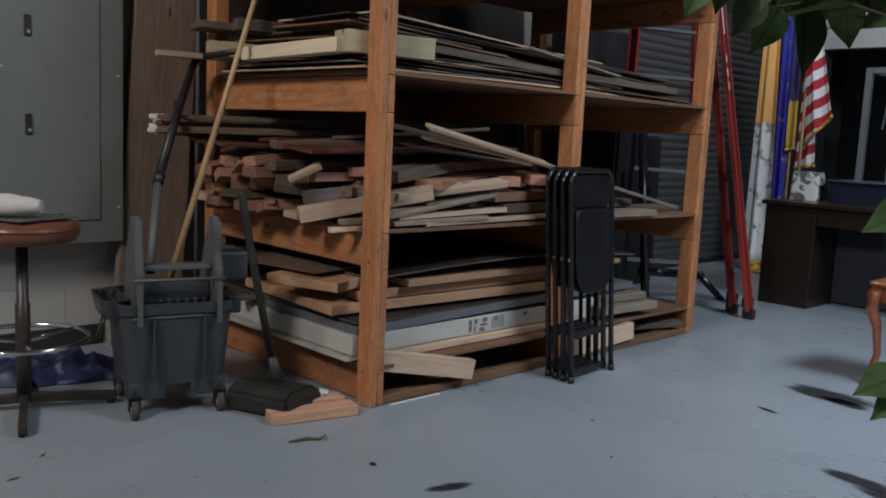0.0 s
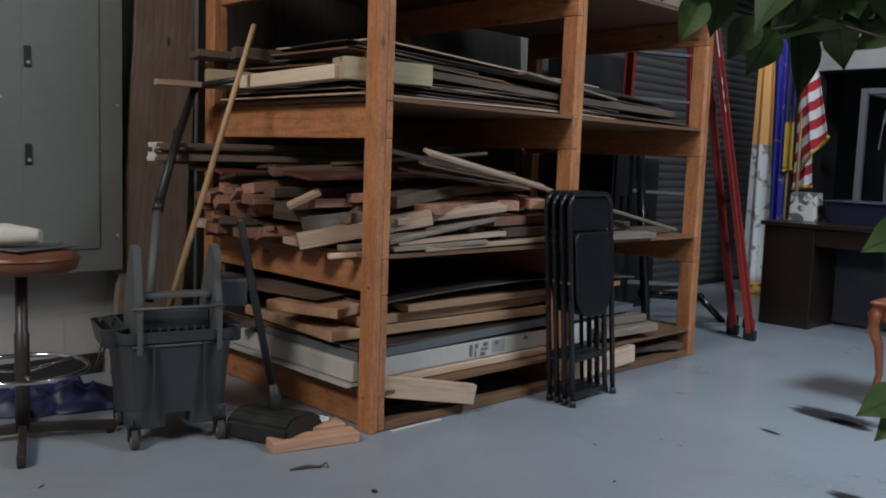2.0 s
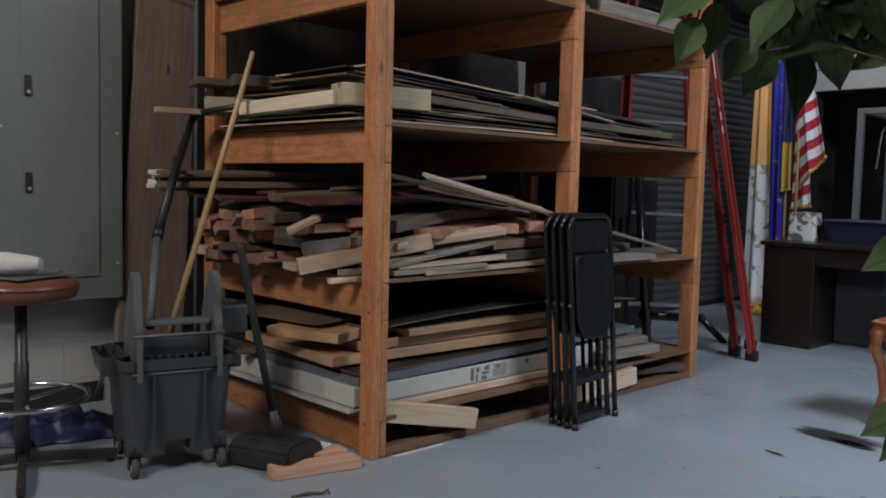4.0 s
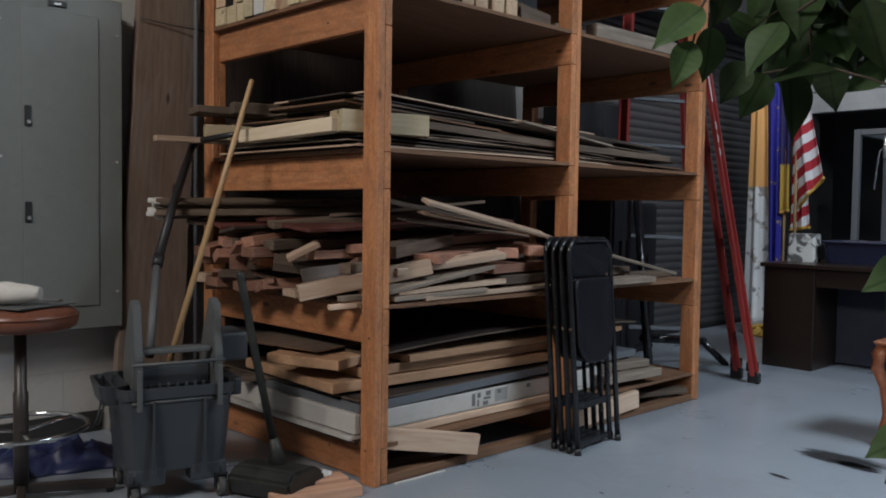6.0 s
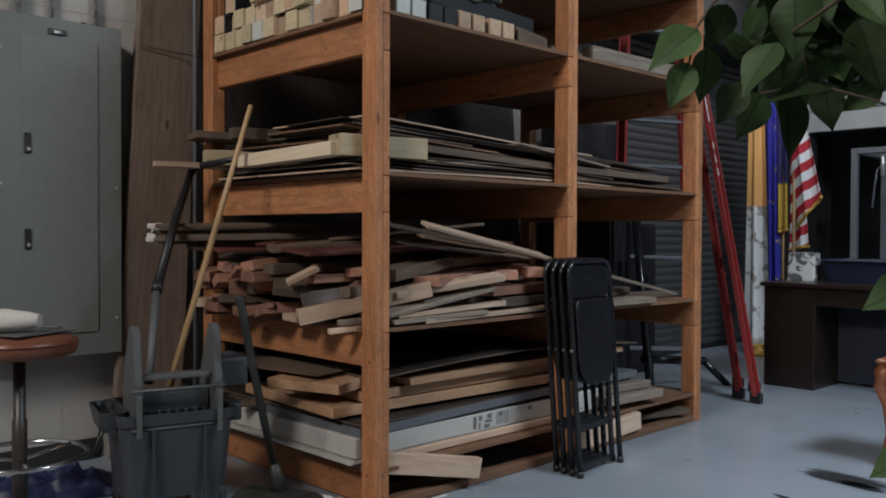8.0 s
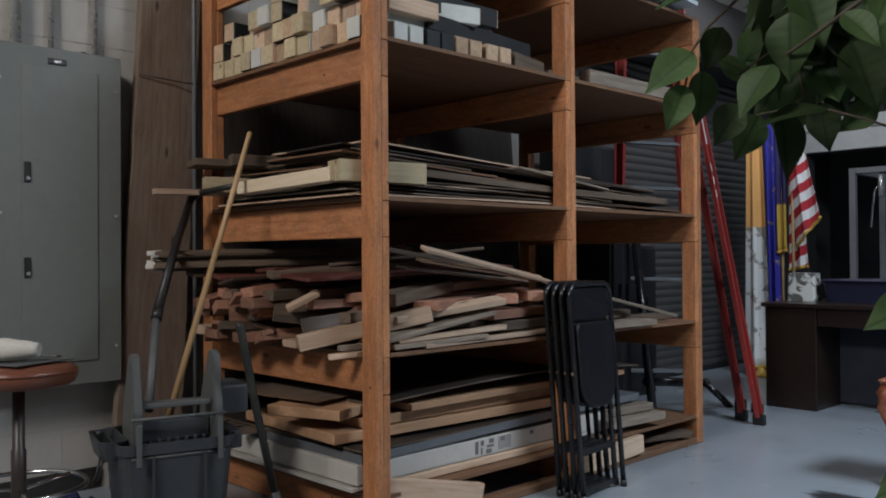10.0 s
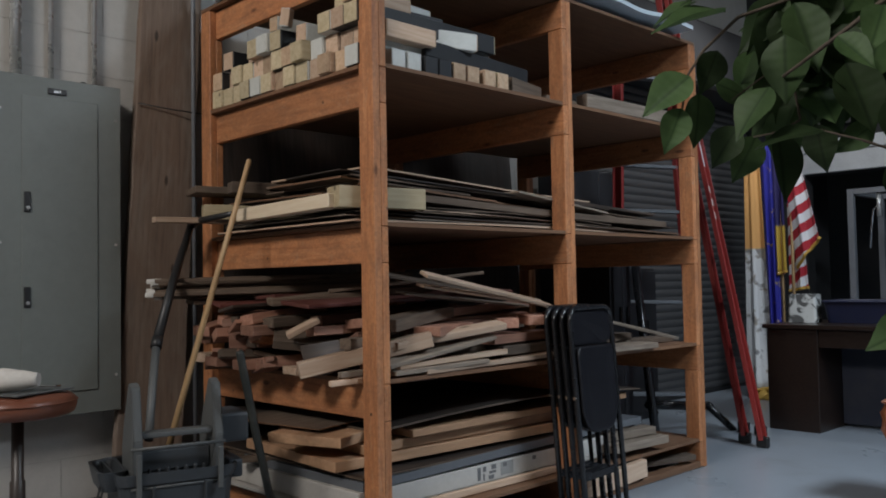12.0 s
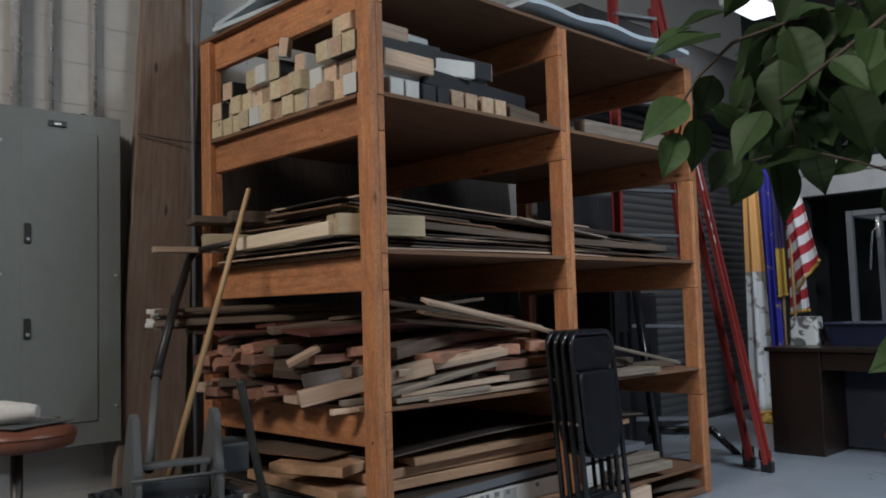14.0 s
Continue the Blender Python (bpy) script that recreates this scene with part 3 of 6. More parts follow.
# second shelf: heap of offcuts
Z1 = DECK_Z[1]
mats_heap = [M_PINK] * 7 + [M_OLD] * 5
for layer in range(5):
    y = 0.12 + 0.02 * layer
    while y < 1.2 - 0.03 * layer:
        w = rnd.choice((0.06, 0.089, 0.089, 0.12, 0.14))
        h = rnd.choice((0.02, 0.038, 0.038, 0.042))
        if rnd.random() < 0.14:
            y += w * 0.7
            continue
        x0 = (rnd.uniform(-0.24, 0.03) if y > 0.5 else rnd.uniform(-0.04, 0.12)) if rnd.random() < 0.75 else rnd.uniform(0.1, 0.5)
        length = rnd.uniform(0.5, 1.5)
        z = Z1 + 0.024 + layer * 0.048 + rnd.uniform(-0.004, 0.004)
        dy = rnd.uniform(-0.22, 0.22)
        y0, y1 = y + w / 2, min(1.24, max(0.1, y + w / 2 + dy))
        if layer > 1 and rnd.random() < 0.5:
            y1, w = min(1.24, max(0.1, y1 + rnd.uniform(-0.35, 0.35))), w * 0.85
        lumber((x0, y0, z + rnd.uniform(-0.012, 0.012) * (layer > 1)), (x0 + length, y1, z + rnd.uniform(-0.006, 0.014) + rnd.uniform(-0.03, 0.05) * (layer > 1)), w, h, rnd.choice(mats_heap), rnd.choice((0, 0, rnd.uniform(-35, 35))))
        y += w + rnd.uniform(0.004, 0.05)
# pieces that lie askew at the open end
for p0, p1, w, h, mt, ro in (
        ((-0.13, 0.86, Z1 + 0.13), (0.3, 0.62, Z1 + 0.15), 0.09, 0.07, M_PINK, 6),
        ((-0.11, 0.66, Z1 + 0.17), (0.35, 0.60, Z1 + 0.13), 0.075, 0.085, M_RACK, 8),
        ((-0.12, 0.52, Z1 + 0.15), (0.22, 0.30, Z1 + 0.10), 0.09, 0.04, M_OLD, 30),
        ((-0.13, 0.60, Z1 + 0.045), (0.3, 0.44, Z1 + 0.06), 0.1, 0.045, M_PINK, -8),
        ((-0.16, 0.75, Z1 + 0.03), (0.25, 0.66, Z1 + 0.035), 0.1, 0.04, M_PINK, 0),
        ((-0.17, 0.95, Z1 + 0.035), (0.3, 0.9, Z1 + 0.035), 0.13, 0.038, M_PINK, 0),
        ((-0.15, 1.10, Z1 + 0.045), (0.3, 1.12, Z1 + 0.04), 0.12, 0.04, M_PINE, 0),
        ((-0.12, 0.42, Z1 + 0.165), (-0.02, 0.34, Z1 + 0.23), 0.045, 0.022, M_PINE, 20),
        ((-0.08, 0.36, Z1 + 0.06), (0.25, 0.25, Z1 + 0.10), 0.14, 0.012, M_DARKB, 60),
        ((-0.10, 0.44, Z1 + 0.02), (0.3, 0.38, Z1 + 0.025), 0.12, 0.03, M_PINE, 0),
        ((-0.15, 0.30, Z1 + 0.034), (0.31, 0.03, Z1 + 0.142), 0.085, 0.062, M_PINE, 0),
        ((0.16, 0.09, Z1 + 0.125), (0.70, -0.01, Z1 + 0.182), 0.075, 0.028, M_PINE, 10),
        ((0.09, 0.06, Z1 + 0.05), (0.66, 0.02, Z1 + 0.135), 0.08, 0.018, M_GREYW, 10),
        ((-0.11, 0.15, Z1 - 0.012), (0.35, 0.06, Z1 + 0.012), 0.025, 0.022, M_PINE, 0),
        ((-0.07, 0.14, Z1 + 0.02), (0.3, 0.07, Z1 + 0.03), 0.03, 0.022, M_GREYW, 0),
        ((0.14, 0.045, Z1 + 0.04), (0.76, 0.03, Z1 + 0.06), 0.04, 0.022, M_PINE, 0),
        ((0.10, 0.03, Z1 + 0.018), (0.62, 0.02, Z1 + 0.03), 0.06, 0.018, M_GREYW, 0),
        ((0.26, 0.02, Z1 + 0.012), (1.1, 0.04, Z1 + 0.022), 0.05, 0.02, M_PINE, 0),
        ((0.3, 0.04, Z1 + 0.17), (0.66, 0.2, Z1 + 0.17), 0.12, 0.04, M_PINK, 0),
        ((0.12, 0.1, Z1 + 0.2), (0.62, 0.28, Z1 + 0.24), 0.12, 0.05, M_OLD, 0),
        ((0.82, 0.06, Z1 + 0.18), (1.15, 0.5, Z1 + 0.17), 0.1, 0.045, M_PINK, 0),
        ((1.02, 0.05, Z1 + 0.185), (1.18, 0.4, Z1 + 0.2), 0.1, 0.045, M_PINK, 0),
        ((0.75, 0.1, Z1 + 0.06), (1.9, 0.2, Z1 + 0.06), 0.14, 0.04, M_OLD, 0),
        ((0.7, 0.1, Z1 + 0.11), (1.7, 0.25, Z1 + 0.11), 0.12, 0.04, M_PINK, 0),
        ((1.32, 0.06, Z1 + 0.018), (1.92, 0.04, Z1 + 0.018), 0.14, 0.03, M_GREYW, 0),
        ((1.4, 0.25, Z1 + 0.02), (2.35, 0.2, Z1 + 0.02), 0.12, 0.03, M_OLD, 0)):
    lumber(p0, p1, w, h, mt, ro)
for i in range(16):
    y0, z0 = rnd.uniform(0.42, 1.12), Z1 + rnd.uniform(0.05, 0.23)
    x0, length = -rnd.uniform(0.07, 0.21), rnd.uniform(0.3, 0.5)
    lumber((x0, y0, z0), (x0 + length, min(1.2, max(0.2, y0 + rnd.uniform(-0.3, 0.3))), z0 + rnd.uniform(-0.05, 0.07)), rnd.choice((0.06, 0.089, 0.089)), rnd.choice((0.02, 0.038, 0.045)), rnd.choice((M_PINK, M_PINK, M_PINK, M_OLD)), rnd.uniform(-45, 45))
# boards and trim strips on the top of the heap
for p0, p1, w, h, mt, ro in (
        ((-0.12, 1.0, Z1 + 0.29), (0.9, 0.75, Z1 + 0.29), 0.16, 0.018, M_REDB, 6),
        ((-0.18, 1.12, Z1 + 0.3), (0.8, 0.95, Z1 + 0.31), 0.12, 0.02, M_OLD, 4),
        ((-0.16, 0.84, Z1 + 0.27), (0.7, 0.74, Z1 + 0.30), 0.16, 0.014, M_DARKB, -8),
        ((-0.06, 0.68, Z1 + 0.32), (0.9, 0.55, Z1 + 0.31), 0.2, 0.016, M_REDB, -3),
        ((-0.09, 0.42, Z1 + 0.29), (1.0, 0.3, Z1 + 0.33), 0.26, 0.016, M_REDB, 4),
        ((-0.1, 0.58, Z1 + 0.3), (0.6, 0.35, Z1 + 0.35), 0.09, 0.03, M_OLD, 6),
        ((0.10, 0.1, Z1 + 0.41), (1.2, 0.25, Z1 + 0.27), 0.05, 0.012, M_OLD, 20),
        ((0.27, 0.02, Z1 + 0.405), (1.12, 0.1, Z1 + 0.262), 0.05, 0.016, M_PINE, 25),
        ((0.3, 0.08, Z1 + 0.36), (1.2, 0.12, Z1 + 0.25), 0.05, 0.012, M_PINE, 15),
        ((0.25, 0.14, Z1 + 0.33), (1.1, 0.2, Z1 + 0.25), 0.06, 0.01, M_GREYW, 10),
        ((1.05, 0.1, Z1 + 0.265), (2.2, 0.03, Z1 + 0.035), 0.03, 0.016, M_GREYW, 15),
        ((0.15, 0.5, Z1 + 0.34), (0.72, 0.12, Z1 + 0.41), 0.07, 0.015, M_OLD, 0),
        ((-0.1, 1.16, Z1 + 0.34), (0.6, 0.7, Z1 + 0.36), 0.04, 0.02, M_OLD, 0)):
    lumber(p0, p1, w, h, mt, ro)
# bundle of mouldings with white painted tips
M_TIP = painted("white_tip", (0.66, 0.63, 0.58), 0.7)
for i in range(11):
    y, z = 1.12 + 0.042 * (i % 4), Z1 + 0.325 + 0.032 * (i // 4) + rnd.uniform(-0.013, 0.013)
    x0 = -0.395 + 0.035 * (i % 4) + rnd.uniform(-0.015, 0.015)
    mold = thing("moulding_strip", "thin brown moulding with a white painted end", "moulding", along((x0, y, z), (0.75, y - 0.5, z + 0.02)), LUMBER)
    half = (Vector((0.75, y - 0.5, z + 0.02)) - Vector((x0, y, z))).length / 2
    bm = bmesh.new()
    span_into(bm, (-half + 0.035, -0.011, -0.01), (half, 0.011, 0.01), 0.003)
    part("strip", bm, M_OLD, mold)
    bm = bmesh.new()
    span_into(bm, (-half, -0.013, -0.011), (-half + 0.0345, 0.013, 0.011), 0.005, 2)
    part("tip", bm, M_TIP, mold, "white painted tip")

# third shelf: flat sheets and boards, thinner to the far end
Z2 = DECK_Z[2]
M_GREENP = wood("olive_pine", (0.30, 0.235, 0.14), (0.40, 0.325, 0.205), (0.48, 0.405, 0.275), 0.75, (0.9, 1.1), stain=(0.2, 0.16, 0.09))
z = Z2 + 0.002
for i, mt in enumerate((M_DARKB, M_PLY, M_DARKB, M_DARKB, M_OLD, M_DARKB)):
    thick = rnd.choice((0.004, 0.005, 0.006))
    x0 = rnd.uniform(-0.07, 0.02)
    sheet(x0, rnd.uniform(1.9, 2.34), rnd.uniform(0.092, 0.11), rnd.uniform(0.9, 1.16), z, thick, mt, sag=rnd.uniform(-0.004, 0.006), slope=-(z - Z2) * 0.2, yaw=rnd.uniform(-1.2, 1.2))
    z += thick + rnd.uniform(0.001, 0.004)
ZS = Z2 + 0.05
M_BRIGHT = wood("fresh_white_pine", (0.6, 0.46, 0.31), (0.72, 0.59, 0.43), (0.8, 0.69, 0.54), 0.7, (0.98, 1.02), stain=(0.5, 0.38, 0.26), stain_amt=0.25)
lumber((-0.075, 0.82, ZS + 0.024), (-0.068, 0.15, ZS + 0.038), 0.075, 0.055, M_BRIGHT, label="bright pale pine timber across the shelf end")
lumber((-0.075, 0.16, ZS + 0.052), (0.31, 0.085, ZS + 0.052), 0.11, 0.085, M_GREENP, label="olive-tinted square timber on the shelf")
lumber((-0.10, 1.14, ZS + 0.06), (0.5, 0.90, ZS + 0.065), 0.09, 0.07, M_GREENP, label="yellowish pine block with a knot on the shelf")
lumber((-0.13, 1.2, ZS + 0.165), (0.6, 1.0, ZS + 0.16), 0.2, 0.032, M_OLD)
lumber((-0.12, 0.86, ZS + 0.15), (0.3, 0.74, ZS + 0.15), 0.08, 0.05, M_OLD)
lumber((-0.33, 1.17, ZS + 0.02), (0.4, 1.04, ZS + 0.025), 0.05, 0.026, M_PINE, label="pale pinkish strip sticking out of the rack")
sheet(-0.1, 0.9, 0.3, 0.9, ZS + 0.075, 0.005, M_OLD, slope=0.02, yaw=6)
sheet(0.34, 2.2, 0.1, 0.95, ZS + 0.055, 0.03, M_OLD, slope=-0.03, yaw=-2)
for i in range(9):
    zz = ZS + 0.098 + i * 0.0095
    mt = (M_DARKB, M_OLD, M_DARKB, M_OLD, M_DARKB, M_DARKB, M_OLD, M_DARKB, M_PLY)[i]
    x0 = rnd.uniform(-0.08, 0.08)
    y0 = rnd.uniform(0.1, 0.5)
    sheet(x0, x0 + rnd.uniform(0.6, 1.9), y0, y0 + rnd.uniform(0.3, 0.7), zz, rnd.choice((0.005, 0.007, 0.009)), mt, sag=rnd.uniform(-0.014, 0.006), slope=-rnd.uniform(0.03, 0.06), yaw=rnd.uniform(-3.5, 3.5))
for i in range(8):
    x0 = rnd.uniform(0.4, 0.7)
    zz = ZS + rnd.uniform(-0.005, 0.04)
    sheet(x0 - 0.3, rnd.uniform(1.5, 2.38), rnd.uniform(0.092, 0.13), rnd.uniform(0.4, 0.9), zz, 0.004, rnd.choice((M_DARKB, M_PLY, M_OLD, M_DARKB)), sag=rnd.uniform(-0.02, 0.0), slope=-rnd.uniform(0.012, 0.03), yaw=rnd.uniform(-3, 2))
for i in range(16):
    x0 = rnd.uniform(0.9, 1.6)
    y0 = rnd.uniform(0.14, 0.5)
    zz = Z2 + 0.16 - 0.03 * x0 + rnd.uniform(0, 0.05)
    lumber((x0, y0, zz), (min(2.38, x0 + rnd.uniform(0.6, 1.0)), y0 + rnd.uniform(-0.05, 0.08), zz - rnd.uniform(0.02, 0.07)), rnd.uniform(0.05, 0.16), rnd.uniform(0.006, 0.016), rnd.choice((M_OLD, M_GREYW, M_DARKB, M_OLD)))

# fourth shelf: square posts, ends towards the open side
Z3 = DECK_Z[3]
M_PINE2 = wood("greenish_pine", (0.40, 0.31, 0.19), (0.55, 0.45, 0.29), (0.66, 0.57, 0.40), 0.75, (0.8, 1.1), stain=(0.25, 0.2, 0.1))
M_WPOST = painted("white_post_paint", (0.6, 0.61, 0.58), 0.6, 0, 0.35, (0.35, 0.33, 0.28), 4.0, 0.2)
M_BPOST = painted("black_post_paint", (0.012, 0.013, 0.016), 0.5, 0, 0.3, (0.05, 0.05, 0.05), 4.0, 0.2)
M_ENDG = wood("end_grain", (0.45, 0.28, 0.17), (0.62, 0.43, 0.28), (0.72, 0.54, 0.38), 0.8, (0.55, 1.2), False)
POSTS = "square posts on the rack"


def square_post(p0, p1, size, body, end, roll=0.0):
    """A post with a painted body and bare sawn ends."""
    length = (Vector(p1) - Vector(p0)).length
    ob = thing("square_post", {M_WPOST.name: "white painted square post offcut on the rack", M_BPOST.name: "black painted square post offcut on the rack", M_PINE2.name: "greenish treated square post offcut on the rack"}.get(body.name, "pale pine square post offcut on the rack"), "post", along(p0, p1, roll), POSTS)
    bm = bmesh.new()
    box_into(bm, length - 0.004, size, size, bevel=0.003)
    part("shaft", bm, body, ob)
    for s in (-1, 1):
        bm = bmesh.new()
        box_into(bm, 0.003, size - 0.004, size - 0.004, Matrix.Translation((s * (length / 2 - 0.0005), 0, 0)))
        part("sawn_end", bm, end, ob)
    return ob


S = 0.084
HEIGHTS = (2, 3, 2, 3, 3, 3, 3, 2, 2, 2, 3, 3, 3)
ENDS = (M_PINE, M_PINE2, M_ENDG, M_PINE, M_PINE2, M_ENDG, M_WPOST)
for i, count in enumerate(HEIGHTS):
    for row in range(count):
        y = 1.178 - i * 0.0885 + rnd.uniform(-0.002, 0.002)
        body = rnd.choice((M_PINE, M_PINE2, M_WPOST, M_BPOST, M_BPOST, M_PINE))
        x0 = rnd.uniform(-0.035, 0.045) if row else rnd.uniform(-0.02, 0.02)
        z = Z3 + S / 2 + 0.001 + row * (S + 0.0015)
        square_post((x0, y, z), (x0 + rnd.uniform(0.35, 0.9), y, z), S, body, rnd.choice(ENDS), rnd.uniform(-1.2, 1.2))
zr = Z3 + 3 * (S + 0.0015) + 0.001
square_post((-0.01, 0.665, zr + 0.034), (0.35, 0.655, zr + 0.034), 0.064, M_WPOST, M_ENDG, 2)
square_post((-0.005, 0.578, zr + 0.002), (0.0, 0.566, zr + 0.078), 0.044, M_PINE, M_WPOST, 6)
square_post((0.01, 0.20, zr + 0.043), (0.5, 0.24, zr + 0.043), S, M_WPOST, M_PINE2, 1)
square_post((-0.02, 0.125, zr + 0.036), (0.3, 0.14, zr + 0.036), 0.068, M_PINE, M_ENDG, 0)
zb = Z3 + 2 * (S + 0.0015) + 0.001
square_post((0.0, 0.47, zb + 0.04), (0.4, 0.46, zb + 0.04), 0.075, M_WPOST, M_PINE, 3)
for x, body, end in ((0.15, M_WPOST, M_WPOST), (0.235, M_WPOST, M_WPOST), (0.33, M_BPOST, M_BPOST), (0.41, M_BPOST, M_BPOST), (0.495, M_PINE, M_ENDG), (0.58, M_PINE, M_ENDG), (0.685, M_PINE, M_ENDG), (0.77, M_PINE2, M_ENDG)):
    square_post((x, 0.015, Z3 + 0.037), (x, 0.115, Z3 + 0.037), 0.072, body, end)
square_post((0.10, 0.06, Z3 + 0.155), (0.36, 0.05, Z3 + 0.15), 0.07, M_PINE, M_ENDG)
square_post((0.33, 0.08, Z3 + 0.12), (1.0, 0.1, Z3 + 0.10), 0.07, M_BPOST, M_BPOST)
square_post((0.36, 0.14, Z3 + 0.185), (0.62, 0.05, Z3 + 0.18), 0.075, M_WPOST, M_ENDG)
square_post((0.1, 0.2, Z3 + 0.25), (0.5, 0.16, Z3 + 0.24), 0.09, M_BPOST, M_BPOST)
square_post((0.84, 0.06, Z3 + 0.037), (1.12, 0.12, Z3 + 0.037), 0.07, M_OLD, M_OLD)
square_post((1.40, 0.05, Z3 + 0.037), (2.25, 0.03, Z3 + 0.037), 0.07, M_GREYW, M_GREYW)
square_post((1.26, 0.2, Z3 + 0.037), (2.0, 0.22, Z3 + 0.037), 0.07, M_OLD, M_OLD)

# top of the rack: pale blue foam sheets with a wavy edge
M_FOAM = painted("pale_blue_foam", (0.50, 0.57, 0.62), 0.6, 0, 0.25, (0.35, 0.38, 0.4), 5.0, 0.15)
Z4 = DECK_Z[4]


def foam_sheet(x0, x1, y0, y1, z, wave, lift, yaw):
    bm = bmesh.new()
    nx, ny, thick = 26, 8, 0.022
    top = []
    for i in range(nx + 1):
        row = []
        for j in range(ny + 1):
            u, v = i / nx, j / ny
            dz = wave * math.sin(u * 17) * (1 - v) ** 1.5 + lift * v
            row.append((x0 + (x1 - x0) * u - (x0 + x1) / 2, y0 + (y1 - y0) * v - (y0 + y1) / 2, dz + abs(wave)))
        top.append(row)
    up = [[bm.verts.new((a, b, c + thick)) for a, b, c in r] for r in top]
    lo = [[bm.verts.new(p) for p in r] for r in top]
    for i in range(nx):
        for j in range(ny):
            bm.faces.new((up[i][j], up[i + 1][j], up[i + 1][j + 1], up[i][j + 1]))
            bm.faces.new((lo[i][j + 1], lo[i + 1][j + 1], lo[i + 1][j], lo[i][j]))
    for i in range(nx):
        bm.faces.new((lo[i][0], lo[i + 1][0], up[i + 1][0], up[i][0]))
        bm.faces.new((up[i][ny], up[i + 1][ny], lo[i + 1][ny], lo[i][ny]))
    for j in range(ny):
        bm.faces.new((up[0][j], up[0][j + 1], lo[0][j + 1], lo[0][j]))
        bm.faces.new((lo[nx][j], lo[nx][j + 1], up[nx][j + 1], up[nx][j]))
    m = Matrix.Translation(((x0 + x1) / 2, (y0 + y1) / 2, z)) @ Matrix.Rotation(radians(yaw), 4, 'Z')
    tagged(part("foam_sheet", bm, M_FOAM, None, "", m), "pale blue foam insulation sheet on top of the rack", "foam sheet", "foam sheets on the rack")


foam_sheet(0.02, 1.2, 0.2, 1.22, Z4 + 0.001, 0.002, 0.0, 5)
foam_sheet(0.95, 2.3, -0.06, 1.1, Z4 + 0.026, 0.009, 0.01, -2)
foam_sheet(-0.02, 1.0, 0.3, 1.2, Z4 + 0.03, 0.004, 0.03, -8)

# ---- mop bucket with wringer ----
M_GREY = painted("grey_bucket_plastic", (0.041, 0.047, 0.054), 0.42, 0, 0.3, (0.09, 0.085, 0.08), 4.0, 0.1)
M_GREYL = painted("worn_grey_plastic", (0.095, 0.1, 0.1), 0.5, 0, 0.3, (0.08, 0.08, 0.08), 6.0, 0.1)
M_RUBBER = painted("grey_rubber", (0.06, 0.058, 0.055), 0.7, 0, 0.4, (0.05, 0.05, 0.05), 12.0)


def loft(bm, loops, close_top=False, close_bottom=True, smooth=False):
    rings = [[bm.verts.new(p) for p in lp] for lp in loops]
    n = len(rings[0])
    for a, b in zip(rings[:-1], rings[1:]):
        for k in range(n):
            f = bm.faces.new((a[k], a[(k + 1) % n], b[(k + 1) % n], b[k]))
            f.smooth = smooth
    if close_bottom:
        bm.faces.new(rings[0][::-1])
    if close_top:
        bm.faces.new(rings[-1])


def rounded_rect(w, d, r, z, n=4, dx=0.0, dy=0.0):
    pts = []
    for cx, cy, a in ((w / 2 - r, d / 2 - r, 0), (-w / 2 + r, d / 2 - r, 90), (-w / 2 + r, -d / 2 + r, 180), (w / 2 - r, -d / 2 + r, 270)):
        for i in range(n + 1):
            t = radians(a + 90 * i / n)
            pts.append((cx + r * math.cos(t) + dx, cy + r * math.sin(t) + dy, z))
    return pts


bucket = thing("mop_bucket", "grey plastic mop bucket on castors with a side-press wringer", "mop bucket", pose(-0.582, 0.527, 0, 0, 0, -14.2))
bm = bmesh.new()
loft(bm, [rounded_rect(0.36, 0.34, 0.05, 0.12), rounded_rect(0.40, 0.38, 0.05, 0.385), rounded_rect(0.415, 0.40, 0.05, 0.39), rounded_rect(0.43, 0.41, 0.05, 0.43), rounded_rect(0.415, 0.395, 0.045, 0.43), rounded_rect(0.385, 0.365, 0.045, 0.40), rounded_rect(0.34, 0.32, 0.04, 0.15)], True, True)
part("tub", bm, M_GREY, bucket)
for sx in (-1, 1):
    bm = bmesh.new()
    span_into(bm, (min(sx * 0.045, sx * 0.178), -0.172, 0.068), (max(sx * 0.045, sx * 0.178), -0.08, 0.135), 0.008, 2)
    part("foot_block", bm, M_GREY, bucket)
    bm = bmesh.new()
    span_into(bm, (min(sx * 0.05, sx * 0.176), 0.05, 0.072), (max(sx * 0.05, sx * 0.176), 0.165, 0.135), 0.008, 2)
    part("foot_block", bm, M_GREY, bucket)
for sx in (-1, 1):
    bm = bmesh.new()
    span_into(bm, (sx * 0.09 - 0.004, -0.205, 0.12), (sx * 0.09 + 0.004, -0.184, 0.385), 0.003)
    part("rib", bm, M_GREY, bucket)
bm = bmesh.new()
loft(bm, [rounded_rect(0.07, 0.24, 0.03, 0.365, dx=-0.215), rounded_rect(0.10, 0.28, 0.03, 0.436, dx=-0.215), rounded_rect(0.08, 0.26, 0.03, 0.436, dx=-0.215), rounded_rect(0.05, 0.22, 0.02, 0.38, dx=-0.215)], True, True)
part("pour_spout", bm, M_GREY, bucket)
bm = bmesh.new()
span_into(bm, (0.19, -0.14, 0.365), (0.245, 0.14, 0.434), 0.012, 2)
part("side_lip", bm, M_GREY, bucket)
bm = bmesh.new()
tube_into(bm, [(-0.255, -0.12, 0.39), (-0.27, -0.13, 0.33), (-0.285, -0.12, 0.29), (-0.255, -0.07, 0.285), (-0.235, -0.05, 0.37)], 0.0045, 8)
